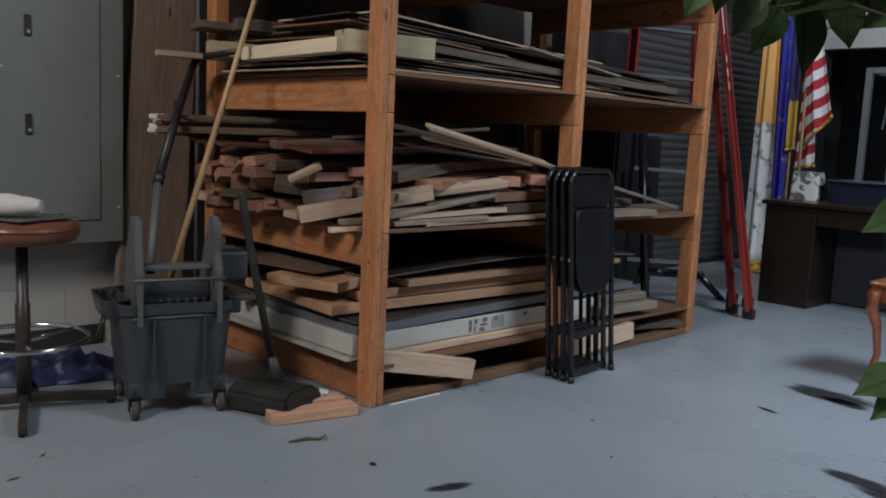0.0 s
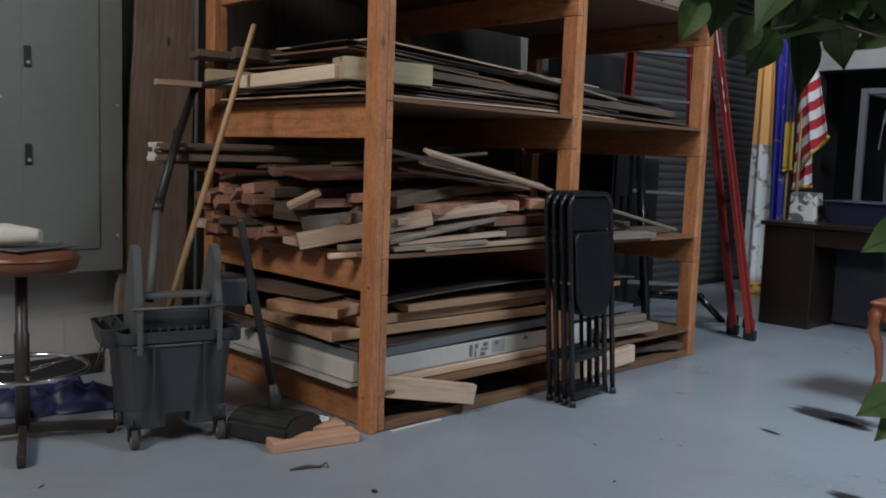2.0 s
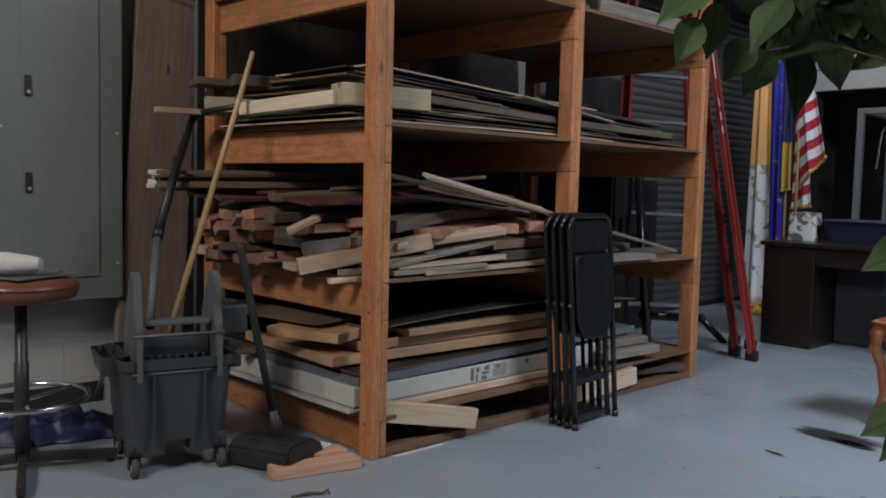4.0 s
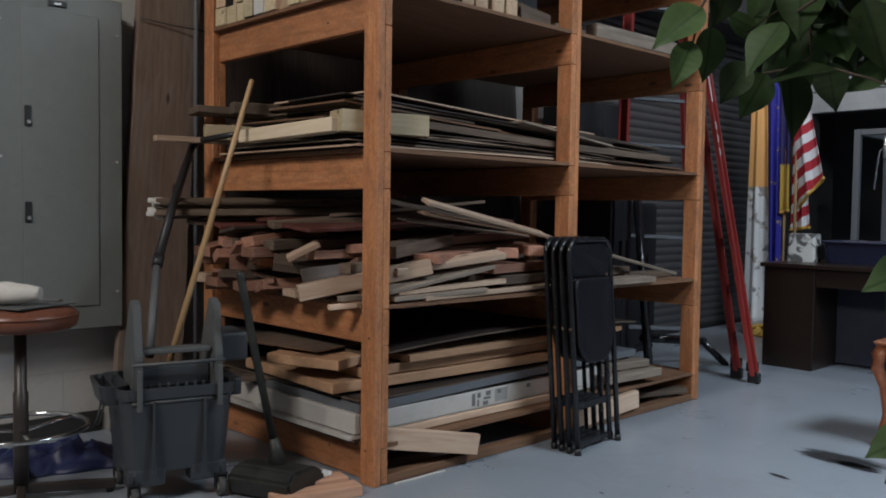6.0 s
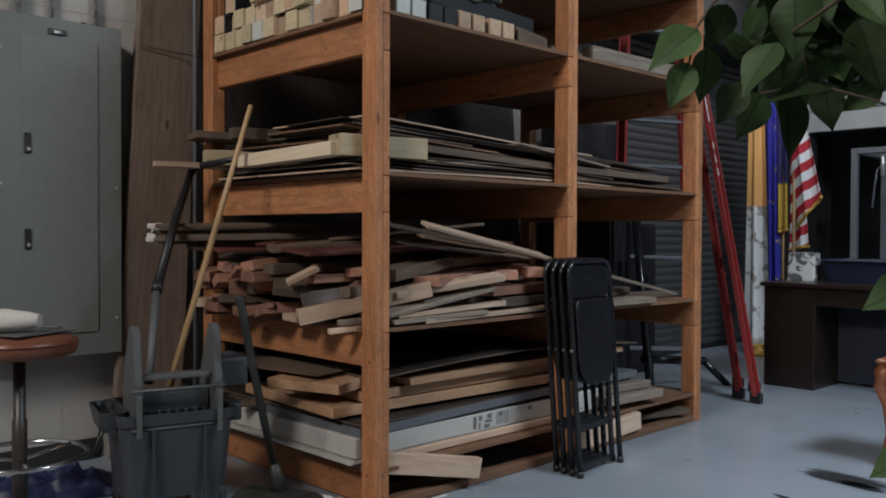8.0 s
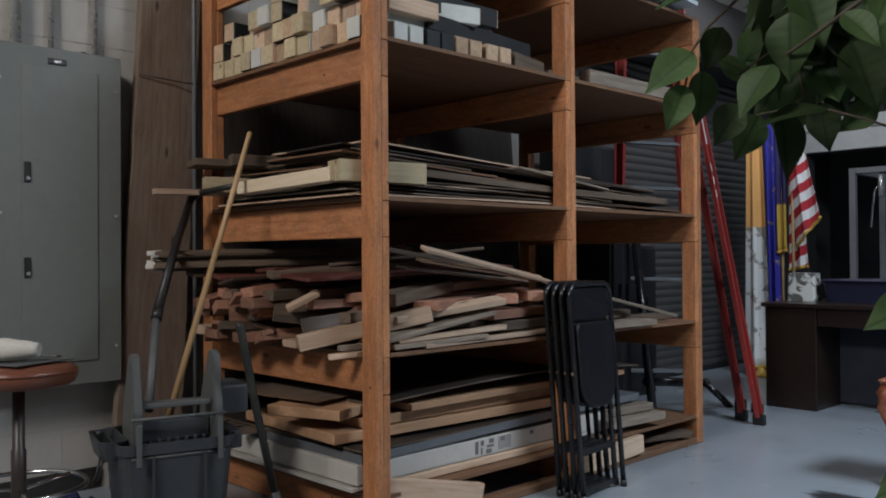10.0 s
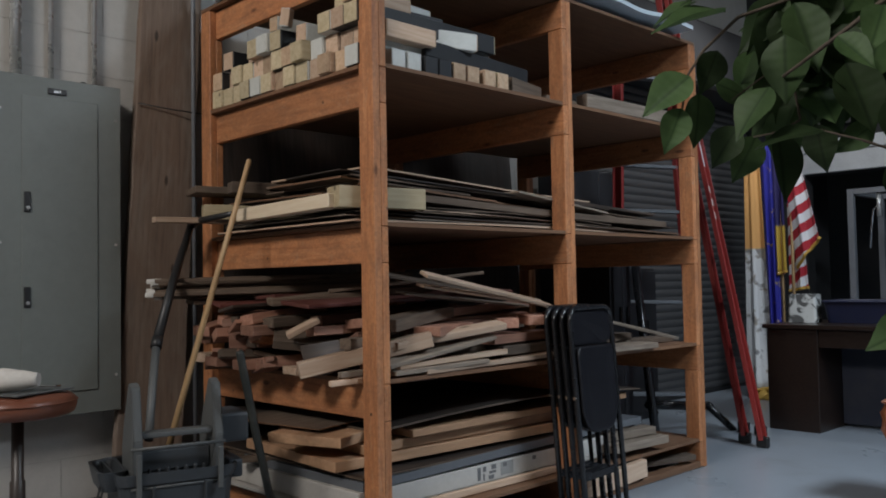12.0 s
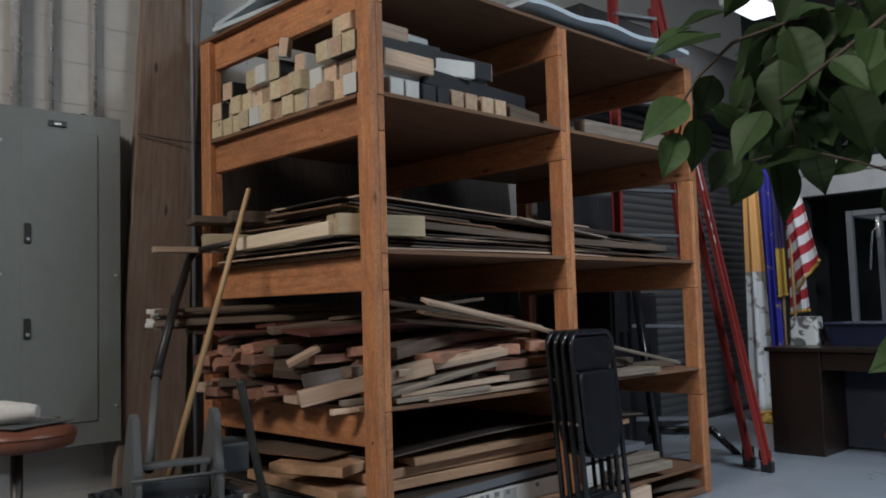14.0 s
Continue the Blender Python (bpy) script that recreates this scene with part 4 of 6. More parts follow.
part("bail_handle", bm, M_BLACK, bucket, "thin dark wire bail")
for sx in (-1, 1):
    for y in (-0.165, 0.15):
        x = sx * 0.155
        bm = bmesh.new()
        tube_into(bm, [(x - 0.012, y - 0.01, 0.037), (x + 0.012, y - 0.01, 0.037)], 0.036, 18)
        wheel = part("castor_wheel", bm, M_RUBBER, bucket, "grey rubber castor wheel")
        bm = bmesh.new()
        tube_into(bm, [(x - 0.014, y - 0.01, 0.037), (x + 0.014, y - 0.01, 0.037)], 0.014, 12)
        part("hub", bm, M_STEEL, wheel)
        bm = bmesh.new()
        for s in (-1, 1):
            span_into(bm, (x + s * 0.019 - 0.002, y - 0.018, 0.03), (x + s * 0.019 + 0.002, y + 0.012, 0.082))
        span_into(bm, (x - 0.021, y - 0.022, 0.082), (x + 0.021, y + 0.022, 0.088))
        tube_into(bm, [(x, y, 0.088), (x, y, 0.125)], 0.008, 8)
        part("castor_fork", bm, M_BLACK, bucket, "dark castor fork")
# wringer: two tall tapered cheeks, a press plate and bars
for sx in (-1, 1):
    bm = bmesh.new()
    x0, x1 = (sx * 0.125, sx * 0.158)
    prof = [(-0.175, 0.335), (-0.195, 0.54), (-0.15, 0.725), (-0.105, 0.74), (-0.02, 0.60), (0.03, 0.50), (0.03, 0.335)]
    a = [bm.verts.new((x0, y, z)) for y, z in prof]
    b = [bm.verts.new((x1, y, z)) for y, z in prof]
    bm.faces.new(a)
    bm.faces.new(b[::-1])
    for k in range(len(prof)):
        bm.faces.new((a[k], a[(k + 1) % len(prof)], b[(k + 1) % len(prof)], b[k]))
    bmesh.ops.bevel(bm, geom=list(bm.edges), offset=0.004, segments=2, affect='EDGES')
    part("wringer_cheek", bm, M_GREYL, bucket, "worn grey wringer cheek")
    bm = bmesh.new()
    span_into(bm, (min(x0, x1) + 0.007, -0.218, 0.352), (max(x0, x1) - 0.007, -0.206, 0.50), 0.003)
    part("cheek_strap", bm, M_GREYL, bucket)
bm = bmesh.new()
span_into(bm, (-0.123, -0.165, 0.545), (0.123, -0.10, 0.565), 0.006, 2)
part("wringer_rim", bm, M_GREYL, bucket)
bm = bmesh.new()
span_into(bm, (-0.123, -0.135, 0.42), (0.123, -0.10, 0.497), 0.006)
part("press_plate", bm, M_GREY, bucket)
for i in range(7):
    bm = bmesh.new()
    span_into(bm, (-0.1 + i * 0.032, -0.155, 0.405), (-0.088 + i * 0.032, -0.137, 0.435), 0.003)
    part("press_tooth", bm, M_GREY, bucket)
for z in (0.515, 0.378):
    bm = bmesh.new()
    tube_into(bm, [(-0.165, -0.19, z), (0.165, -0.19, z)], 0.006, 10)
    part("tie_rod", bm, M_GREYL, bucket, "dull grey tie rod")
bm = bmesh.new()
span_into(bm, (0.16, -0.10, 0.49), (0.28, 0.10, 0.60), 0.012, 2)
part("lever_housing", bm, M_GREY, bucket)

# ---- broom and mop handles ----
M_HANDLE = wood("varnished_handle", (0.34, 0.2, 0.09), (0.47, 0.3, 0.15), (0.55, 0.37, 0.2), 0.45, (1, 1), False)
bm = bmesh.new()
p0, p1 = Vector((-0.545, 0.60, 0.46)), Vector((-0.085, 0.75, 1.632))
half = (p1 - p0).length / 2
tube_into(bm, [(-half, 0, 0), (half - 0.012, 0, 0), (half - 0.003, 0, 0), (half, 0, 0)], [0.0125, 0.0115, 0.0105, 0.006], 14)
tagged(part("broom", bm, M_HANDLE, None, "", along(p0, p1)), "tan varnished wooden broom handle standing in the wringer", "broom handle")
mop = thing("mop", "black and grey mop handle leaning on the rack post", "mop")
bm = bmesh.new()
tube_into(bm, [(-0.13, 1.20, 1.365), (-0.30, 1.03, 1.12), (-0.462, 0.855, 0.87)], [0.017, 0.018, 0.02], 12)
part("grip", bm, M_BLACK, mop, "thick black grip")
bm = bmesh.new()
tube_into(bm, [(-0.462, 0.855, 0.87), (-0.48, 0.835, 0.83)], 0.023, 12)
part("collar", bm, M_BLACK, mop)
bm = bmesh.new()
tube_into(bm, [(-0.48, 0.835, 0.83), (-0.55, 0.72, 0.68), (-0.618, 0.61, 0.5)], 0.0165, 12)
part("pole", bm, M_GREYL, mop, "grey lower pole")
bm = bmesh.new()
tube_into(bm, [(-0.13, 1.20, 1.36), (-0.125, 1.14, 1.385), (-0.12, 1.0, 1.392), (-0.115, 0.84, 1.40)], [0.017, 0.016, 0.014, 0.012], 10)
part("hook", bm, M_BLACK, mop, "bent black end")

# ---- lobby dustpan ----
M_PAN = painted("black_dustpan_plastic", (0.014, 0.016, 0.014), 0.5, 0, 0.45, (0.07, 0.065, 0.05), 9.0, 0.2)
pan = thing("dustpan", "black upright lobby dustpan with a long handle on the floor", "dustpan", pose(-0.262, 0.235, 0, 0, 0, 22))
bm = bmesh.new()
outer = [(-0.15, 0.0), (-0.16, 0.075), (-0.11, 0.108), (0.02, 0.10), (0.15, 0.025), (0.17, 0.0)]
a = [bm.verts.new((x, -0.14, z)) for x, z in outer]
b = [bm.verts.new((x, 0.14, z)) for x, z in outer]
bm.faces.new(a)
bm.faces.new(b[::-1])
for k in range(len(outer)):
    bm.faces.new((a[k], a[(k + 1) % len(outer)], b[(k + 1) % len(outer)], b[k]))
bmesh.ops.bevel(bm, geom=list(bm.edges), offset=0.012, segments=2, affect='EDGES')
bmesh.ops.translate(bm, verts=bm.verts, vec=(0, 0, 0.003))
part("pan", bm, M_PAN, pan)
bm = bmesh.new()
tube_into(bm, [(-0.03, 0.0, 0.085), (-0.035, 0.0, 0.15), (-0.05, 0.005, 0.21)], [0.04, 0.025, 0.017], 12)
part("socket", bm, M_PAN, pan)
bm = bmesh.new()
tube_into(bm, [(-0.05, 0.005, 0.20), (-0.12, 0.035, 0.52), (-0.185, 0.058, 0.835), (-0.188, 0.059, 0.845)], [0.0145, 0.0155, 0.0155, 0.011], 12)
part("handle", bm, M_PAN, pan)
# ---- plank and scraps by the corner post ----
M_PLANK = wood("fresh_pine", (0.42, 0.2, 0.12), (0.55, 0.31, 0.2), (0.63, 0.40, 0.28), 0.7, (0.95, 1.05), stain=(0.3, 0.15, 0.09))
LABELS[M_PLANK.name] = "short pinkish pine plank on the floor"
tagged(lumber((-0.405, 0.085, 0.021), (-0.075, 0.0, 0.021), 0.085, 0.04, M_PLANK, name="plank"), "short pinkish pine plank on the floor by the rack post", "plank", "floor offcuts")
tagged(lumber((-0.2, 0.16, 0.021), (-0.05, 0.12, 0.021), 0.09, 0.04, M_PLANK, name="plank"), "short pine block on the floor beside the dustpan", "plank", "floor offcuts")
M_PAPER = painted("crumpled_paper", (0.6, 0.59, 0.57), 0.8)
bm = bmesh.new()
bmesh.ops.create_icosphere(bm, subdivisions=3, radius=1)
for v in bm.verts:
    v.co *= 1 + 0.5 * noise.noise(v.co * 2.3)
    v.co = Vector((v.co.x * 0.05, v.co.y * 0.025, v.co.z * 0.012 + 0.012))
tagged(part("paper_scrap", bm, M_PAPER, None, "", pose(-0.15, 0.16, 0.043, 8, 6, -20)), "crumpled white paper scrap on the pine block", "paper")
bm = bmesh.new()
span_into(bm, (0.09, -0.022, 0.001), (0.36, -0.010, 0.006), 0.001)
tagged(part("white_sliver", bm, M_TIP, None, "", pose(0, 0, 0, 0, 0, -1)), "thin white wood sliver on the floor along the rack", "sliver")
bm = bmesh.new()
tube_into(bm, [(-0.46, -0.13, 0.005), (-0.40, -0.15, 0.010), (-0.36, -0.17, 0.006), (-0.33, -0.165, 0.012), (-0.345, -0.19, 0.006)], [0.004, 0.006, 0.005, 0.004, 0.003], 6)
tagged(part("curled_shaving", bm, M_OLD), "curled brown wood shaving on the floor", "shaving")

# ---- bar stool ----
M_VINYL = painted("brown_vinyl", (0.17, 0.06, 0.035), 0.36, 0, 0.3, (0.08, 0.03, 0.02), 5.0, 0.12)
M_DKBROWN = painted("dark_brown_enamel", (0.035, 0.026, 0.022), 0.4)
SX, SY = -1.045, 0.735
stool = thing("bar_stool", "round brown vinyl bar stool with a chrome foot ring", "stool", pose(SX, SY, 0))
bm = bmesh.new()
prof = [(0.0, 0.63), (0.165, 0.63), (0.187, 0.64), (0.196, 0.665), (0.193, 0.687), (0.175, 0.703), (0.11, 0.71), (0.0, 0.712)]
loft(bm, [[(max(r, 0.001) * math.cos(k * math.tau / 36), max(r, 0.001) * math.sin(k * math.tau / 36), z) for k in range(36)] for r, z in prof], True, True, True)
seat = part("seat", bm, M_VINYL, stool)
bm = bmesh.new()
tube_into(bm, arc((0, 0, 0.681), 0.1965, 0, 350, 36), 0.003, 6, True)
part("piping", bm, M_VINYL, seat)
bm = bmesh.new()
tube_into(bm, [(0, 0, 0.05), (0, 0, 0.40), (0, 0, 0.405), (0, 0, 0.628)], [0.026, 0.026, 0.021, 0.021], 16)
part("pedestal", bm, M_DKBROWN, stool)
bm = bmesh.new()
tube_into(bm, arc((0, 0, 0.27), 0.225, 0, 351, 40), 0.009, 8, True)
ring = part("foot_ring", bm, M_CHROME, stool, "worn chrome foot ring")
for k in range(3):
    bm = bmesh.new()
    t = radians(20 + 120 * k)
    tube_into(bm, [(0, 0, 0.255), (0.225 * math.cos(t), 0.225 * math.sin(t), 0.27)], 0.007, 8)
    part("ring_spoke", bm, M_CHROME, ring)
for k in range(4):
    t = radians(-19 + 90 * k)
    bm = bmesh.new()
    span_into(bm, (0.015, -0.014, 0.025), (0.32, 0.014, 0.06), 0.004)
    part("leg", bm, M_DKBROWN, stool, "", Matrix.Rotation(t, 4, 'Z') @ pose(0, 0, 0.006, 0, 3.2, 0))
    bm = bmesh.new()
    tube_into(bm, [(0.30 * math.cos(t), 0.30 * math.sin(t), 0.0), (0.30 * math.cos(t), 0.30 * math.sin(t), 0.03)], 0.014, 10)
    part("glide", bm, M_BLACK, stool)
tray = thing("clipboard", "grey flat clipboard under a cloth roll on the stool", "clipboard", pose(SX + 0.02, SY - 0.02, 0.714, 0, 0, 25))
bm = bmesh.new()
span_into(bm, (-0.13, -0.10, 0), (0.13, 0.10, 0.006), 0.002)
part("board", bm, M_GREYL, tray)
bm = bmesh.new()
span_into(bm, (0.10, -0.04, 0.0065), (0.125, 0.04, 0.014), 0.002)
part("clip", bm, M_CHROME, tray)
M_CLOTH = painted("cream_cloth", (0.6, 0.57, 0.53), 0.9, 0, 0.3, (0.4, 0.36, 0.32), 8.0, 0.4)
bm = bmesh.new()
loops = []
for i in range(15):
    u = i / 14
    r = 0.045 * (0.55 + 0.45 * math.sin(math.pi * min(1, max(0.08, u * 1.05)))) + 0.004 * noise.noise(Vector((u * 4, 0, 3)))
    loops.append([((u - 0.5) * 0.24, r * math.cos(k * math.tau / 20) * (1 + 0.1 * noise.noise(Vector((u * 5, k * 0.4, 1)))), 0.042 + 0.93 * r * math.sin(k * math.tau / 20) * (1 + 0.1 * noise.noise(Vector((u * 5, k * 0.4, 6))))) for k in range(20)])
loft(bm, loops, True, True, True)
tagged(part("cloth_roll", bm, M_CLOTH, None, "", pose(SX - 0.055, SY - 0.02, 0.7205, 0, 0, -38)), "rolled cream cloth lying on the bar stool", "cloth")

# ---- blue tarpaulin in the corner ----
M_TARP = painted("dark_blue_tarp", (0.016, 0.024, 0.085), 0.45, 0, 0.4, (0.03, 0.03, 0.05), 7.0, 0.2)
bm = bmesh.new()
bmesh.ops.create_grid(bm, x_segments=46, y_segments=34, size=1)
for v in bm.verts:
    x, y = v.co.x, v.co.y
    r = max(abs(x), abs(y))
    hgt = max(0.0, 1 - r ** 3) * (0.045 + 0.09 * abs(noise.noise(Vector((x * 2.2, y * 2.6, 4)))) + 0.035 * abs(noise.noise(Vector((x * 6, y * 7, 9)))))
    v.co = Vector((x * 0.27 + 0.03 * noise.noise(Vector((x * 2, y * 2, 0))), y * 0.17 + 0.03 * noise.noise(Vector((x * 2, y * 2, 5))), hgt + 0.003))
for f in bm.faces:
    f.smooth = True
tarp = tagged(part("tarpaulin", bm, M_TARP, None, "", pose(-0.79, 1.13, 0, 0, 0, -18)), "crumpled dark blue tarpaulin on the floor by the wall", "tarpaulin")
tarp.modifiers.new("thick", 'SOLIDIFY').thickness = 0.003

# ---- folding chairs leaning on the rack ----
M_SEATP = painted("black_seat_plastic", (0.009, 0.009, 0.012), 0.4, 0, 0.25, (0.02, 0.02, 0.024), 5.0, 0.06, 0.3)
CW, CH = 0.352, 0.955
chair = thing("folding_chair", "black folding chair, folded flat and leaning against the rack", "chair", None, "folded chairs")


def rounded_panel(bm, w, h, r, thick, z0, y0, bow=0.0):
    pts = [(x, z + z0 + h / 2) for x, z, _ in [(p[0], p[1], 0) for p in rounded_rect(w, h, r, 0)]]
    a = [bm.verts.new((x, y0 + bow * (1 - (2 * x / w) ** 2), z)) for x, z in pts]
    b = [bm.verts.new((x, y0 + thick + bow * (1 - (2 * x / w) ** 2), z)) for x, z in pts]
    bm.faces.new(a)
    bm.faces.new(b[::-1])
    for k in range(len(pts)):
        bm.faces.new((a[k], a[(k + 1) % len(pts)], b[(k + 1) % len(pts)], b[k]))


U, Wv = Vector((1, 0, 0)), Vector((0, 0, 1))
bm = bmesh.new()
hw = CW / 2
pts = [Vector((-hw, 0, 0.012)), Vector((-hw, 0, 0.5)), Vector((-hw, 0, CH - 0.06))]
pts += arc((-hw + 0.06, 0, CH - 0.06), 0.06, 180, 90, 5, U, Wv)[1:]
pts += arc((hw - 0.06, 0, CH - 0.06), 0.06, 90, 0, 5, U, Wv)
pts += [Vector((hw, 0, 0.5)), Vector((hw, 0, 0.012))]
tube_into(bm, pts, 0.0125, 12)
part("front_loop", bm, M_BLACKM, chair)
bm = bmesh.new()
rw = hw - 0.035
tube_into(bm, [(-rw, 0.024, 0.012), (-rw, 0.024, 0.30), (-rw, 0.022, 0.62)], 0.0105, 10)
part("rear_leg", bm, M_BLACKM, chair)
bm = bmesh.new()
tube_into(bm, [(rw, 0.024, 0.012), (rw, 0.024, 0.30), (rw, 0.022, 0.62)], 0.0105, 10)
part("rear_leg", bm, M_BLACKM, chair)
bm = bmesh.new()
rounded_panel(bm, CW - 0.022, 0.158, 0.05, 0.006, CH - 0.170, -0.002, 0.026)
part("backrest", bm, M_SEATP, chair)
bm = bmesh.new()
outline = [(-0.135, 0.782), (-0.148, 0.768), (-0.152, 0.74), (-0.152, 0.52)] + [(-0.047 - 0.105 * math.cos(radians(a)), 0.52 - 0.125 * math.sin(radians(a))) for a in range(15, 91, 15)]
outline += [(-x, z) for x, z in outline[::-1]]
dish = [[bm.verts.new((x * k, y, 0.56 + (z - 0.56) * k)) for x, z in outline] for k, y in ((1.0, -0.002), (1.0, -0.014), (0.96, -0.019), (0.90, -0.017), (0.5, -0.012))]
for ra, rb in zip(dish[:-1], dish[1:]):
    for k in range(len(outline)):
        f = bm.faces.new((ra[k], ra[(k + 1) % len(outline)], rb[(k + 1) % len(outline)], rb[k]))
        f.smooth = True
bm.faces.new(dish[0][::-1])
bm.faces.new(dish[-1])
bmesh.ops.recalc_face_normals(bm, faces=bm.faces)
part("seat", bm, M_SEATP, chair)
for z, h in ((0.205, 0.035), (0.035, 0.03)):
    bm = bmesh.new()
    box_into(bm, 2 * rw, 0.012, h, Matrix.Translation((0, 0.024, z)), 0.004)
    part("cross_bar", bm, M_BLACKM, chair)
bm = bmesh.new()
tube_into(bm, [(-hw, 0.0, CH - 0.178), (hw, 0.0, CH - 0.178)], 0.005, 8)
part("back_rail", bm, M_BLACKM, chair)
for x in (-hw, hw):
    bm = bmesh.new()
    tube_into(bm, [(x, 0, 0.001), (x, 0, 0.03)], 0.0155, 10)
    part("foot_cap", bm, M_BLACK, chair)
    for z in (0.56,):
        bm = bmesh.new()
        tube_into(bm, [(x - 0.012, -0.0, z), (x - 0.017, -0.0, z)] if x < 0 else [(x + 0.012, 0, z), (x + 0.017, 0, z)], 0.008, 10)
        part("rivet", bm, M_CHROME, chair)
CHAIR_TILT = -4.3
chair.matrix_basis = pose(1.14, -0.232, 0.0, CHAIR_TILT, 0, 5)
for k in (1, 2, 3):
    copy_thing(chair, pose(1.14 + 0.004 * k, -0.232 + 0.047 * k, 0.0, CHAIR_TILT, 0, 5))

# ---- red step ladder behind the rack ----
M_RED = painted("red_fibreglass", (0.28, 0.03, 0.027), 0.45, 0, 0.25, (0.2, 0.05, 0.04), 5.0, 0.1)
ladder = thing("step_ladder", "tall red fibreglass step ladder, folded and leaning back", "ladder")
UPR = thing("leaning_ladder", "red fibreglass ladder with aluminium steps behind the rack", "ladder")
A0, A1 = Vector((3.14, 0.0, 0.05)), Vector((3.125, 0.635, 3.3))
FAR, BACK = Vector((0.375, 0.195, 0)), Vector((0.08, 0.16, 0))


def rail(p0, p1, name, owner):
    bm = bmesh.new()
    length = (p1 - p0).length
    span_into(bm, (-length / 2, -0.036, -0.012), (length / 2, 0.036, -0.006), 0.001)
    span_into(bm, (-length / 2, -0.036, -0.0058), (length / 2, -0.029, 0.018), 0.001)
    span_into(bm, (-length / 2, 0.029, -0.0058), (length / 2, 0.036, 0.018), 0.001)
    return part(name, bm, M_RED, owner, "red fibreglass rail", along(p0, p1))


for off in (Vector(), FAR):
    rail(A0 + off, A1 + off * 0.6, "rail", ladder)
    rail(A0 + off + BACK, A1 + off * 0.6 + BACK * 0.3 - Vector((0, 0, 0.15)), "rear_rail", ladder)
    for q in (A0 + off, A0 + off + BACK):
        bm = bmesh.new()
        span_into(bm, (-0.019, -0.04, -0.048), (0.019, 0.04, 0.02), 0.006)
        part("foot_pad", bm, M_BLACK, ladder, "black rubber foot", Matrix.Translation(q))
for k in range(1, 11):
    u = k * 0.305 / 3.3
    bar(ladder, "step", A0.lerp(A1, u) + FAR * 0.12, (A0 + FAR).lerp(A1 + FAR * 0.6, u), 0.06, 0.022, M_GREYP, "dull grey metal step")
mid = A0.lerp(A1, 0.60)
way = (A1 - A0).normalized()
bm = bmesh.new()
box_into(bm, 0.36, 0.054, 0.003, Matrix.Translation((0, 0.0, -0.004)))
part("sticker", bm, M_WHITE, ladder, "white sticker on the rail", along(mid - way * 0.18, mid + way * 0.18))
for i in range(3):
    bm = bmesh.new()
    box_into(bm, 0.05, 0.05, 0.003, Matrix.Translation((-0.34 - 0.09 * i, 0, -0.004)))
    part("sticker_bar", bm, M_TIP, ladder, "faded sticker bar", along(mid - way * 0.18, mid + way * 0.18))
B0, B1 = Vector((2.77, 0.82, 0.0)), Vector((2.895, 0.82, 3.35))
C0, C1 = Vector((3.12, 0.42, 0.0)), Vector((3.12, 0.635, 3.3))
rail(B0, B1, "rail", UPR)
rail(C0, C1, "rail", UPR)
for k in range(1, 11):
    u = k * 0.305 / 3.3
    bar(UPR, "step", B0.lerp(B1, u), C0.lerp(C1, u), 0.07, 0.022, M_GREYP, "dull grey metal step")

# ---- black steel bench frame behind the rack ----
bench = thing("bench_frame", "black steel bench frame standing behind the rack", "bench")
bm = bmesh.new()
tube_into(bm, [(2.95, 0.72, 0.225), (3.5, 0.55, 0.175)], 0.03, 4)
part("long_bar", bm, M_BLACKM, bench)
for p0, p1 in (((2.625, 0.44, 0.0), (2.64, 0.58, 1.2)), ((3.46, 0.56, 0.19), (3.62, 0.44, 0.0)), ((2.65, 0.47, 0.23), (2.97, 0.70, 0.22))):
    bm = bmesh.new()
    tube_into(bm, [p0, p1], 0.028, 4)
    part("upright" if p0[2] == 0 else "strut", bm, M_BLACKM, bench)
# ---- dark masses behind the rack, built as cabinets ----
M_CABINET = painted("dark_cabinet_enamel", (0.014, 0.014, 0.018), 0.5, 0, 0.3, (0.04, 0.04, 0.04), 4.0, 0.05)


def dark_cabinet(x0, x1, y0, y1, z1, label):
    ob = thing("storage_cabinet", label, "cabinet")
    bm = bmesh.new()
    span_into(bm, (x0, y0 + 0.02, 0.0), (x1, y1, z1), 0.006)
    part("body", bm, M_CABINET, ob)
    mid = (x0 + x1) / 2
    for a, b, hx in ((x0 + 0.01, mid - 0.003, mid - 0.04), (mid + 0.003, x1 - 0.01, mid + 0.04)):
        bm = bmesh.new()
        span_into(bm, (a, y0, 0.06), (b, y0 + 0.018, z1 - 0.02), 0.004)
        door = part("cabinet_door", bm, M_CABINET, ob)
        bm = bmesh.new()
        span_into(bm, (hx - 0.008, y0 - 0.02, z1 * 0.55), (hx + 0.008, y0 + 0.002, z1 * 0.55 + 0.12), 0.003)
        part("handle", bm, M_BLACKM, door)


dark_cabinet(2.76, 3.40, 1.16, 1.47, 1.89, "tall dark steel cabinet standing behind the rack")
# added box: keeps this gap dark and hides the ladder's lower rail
dark_cabinet(2.48, 2.69, 0.64, 1.14, 1.42, "narrow dark box added behind the rack to hide the ladder")
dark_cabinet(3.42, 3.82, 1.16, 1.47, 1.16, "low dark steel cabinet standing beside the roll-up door")

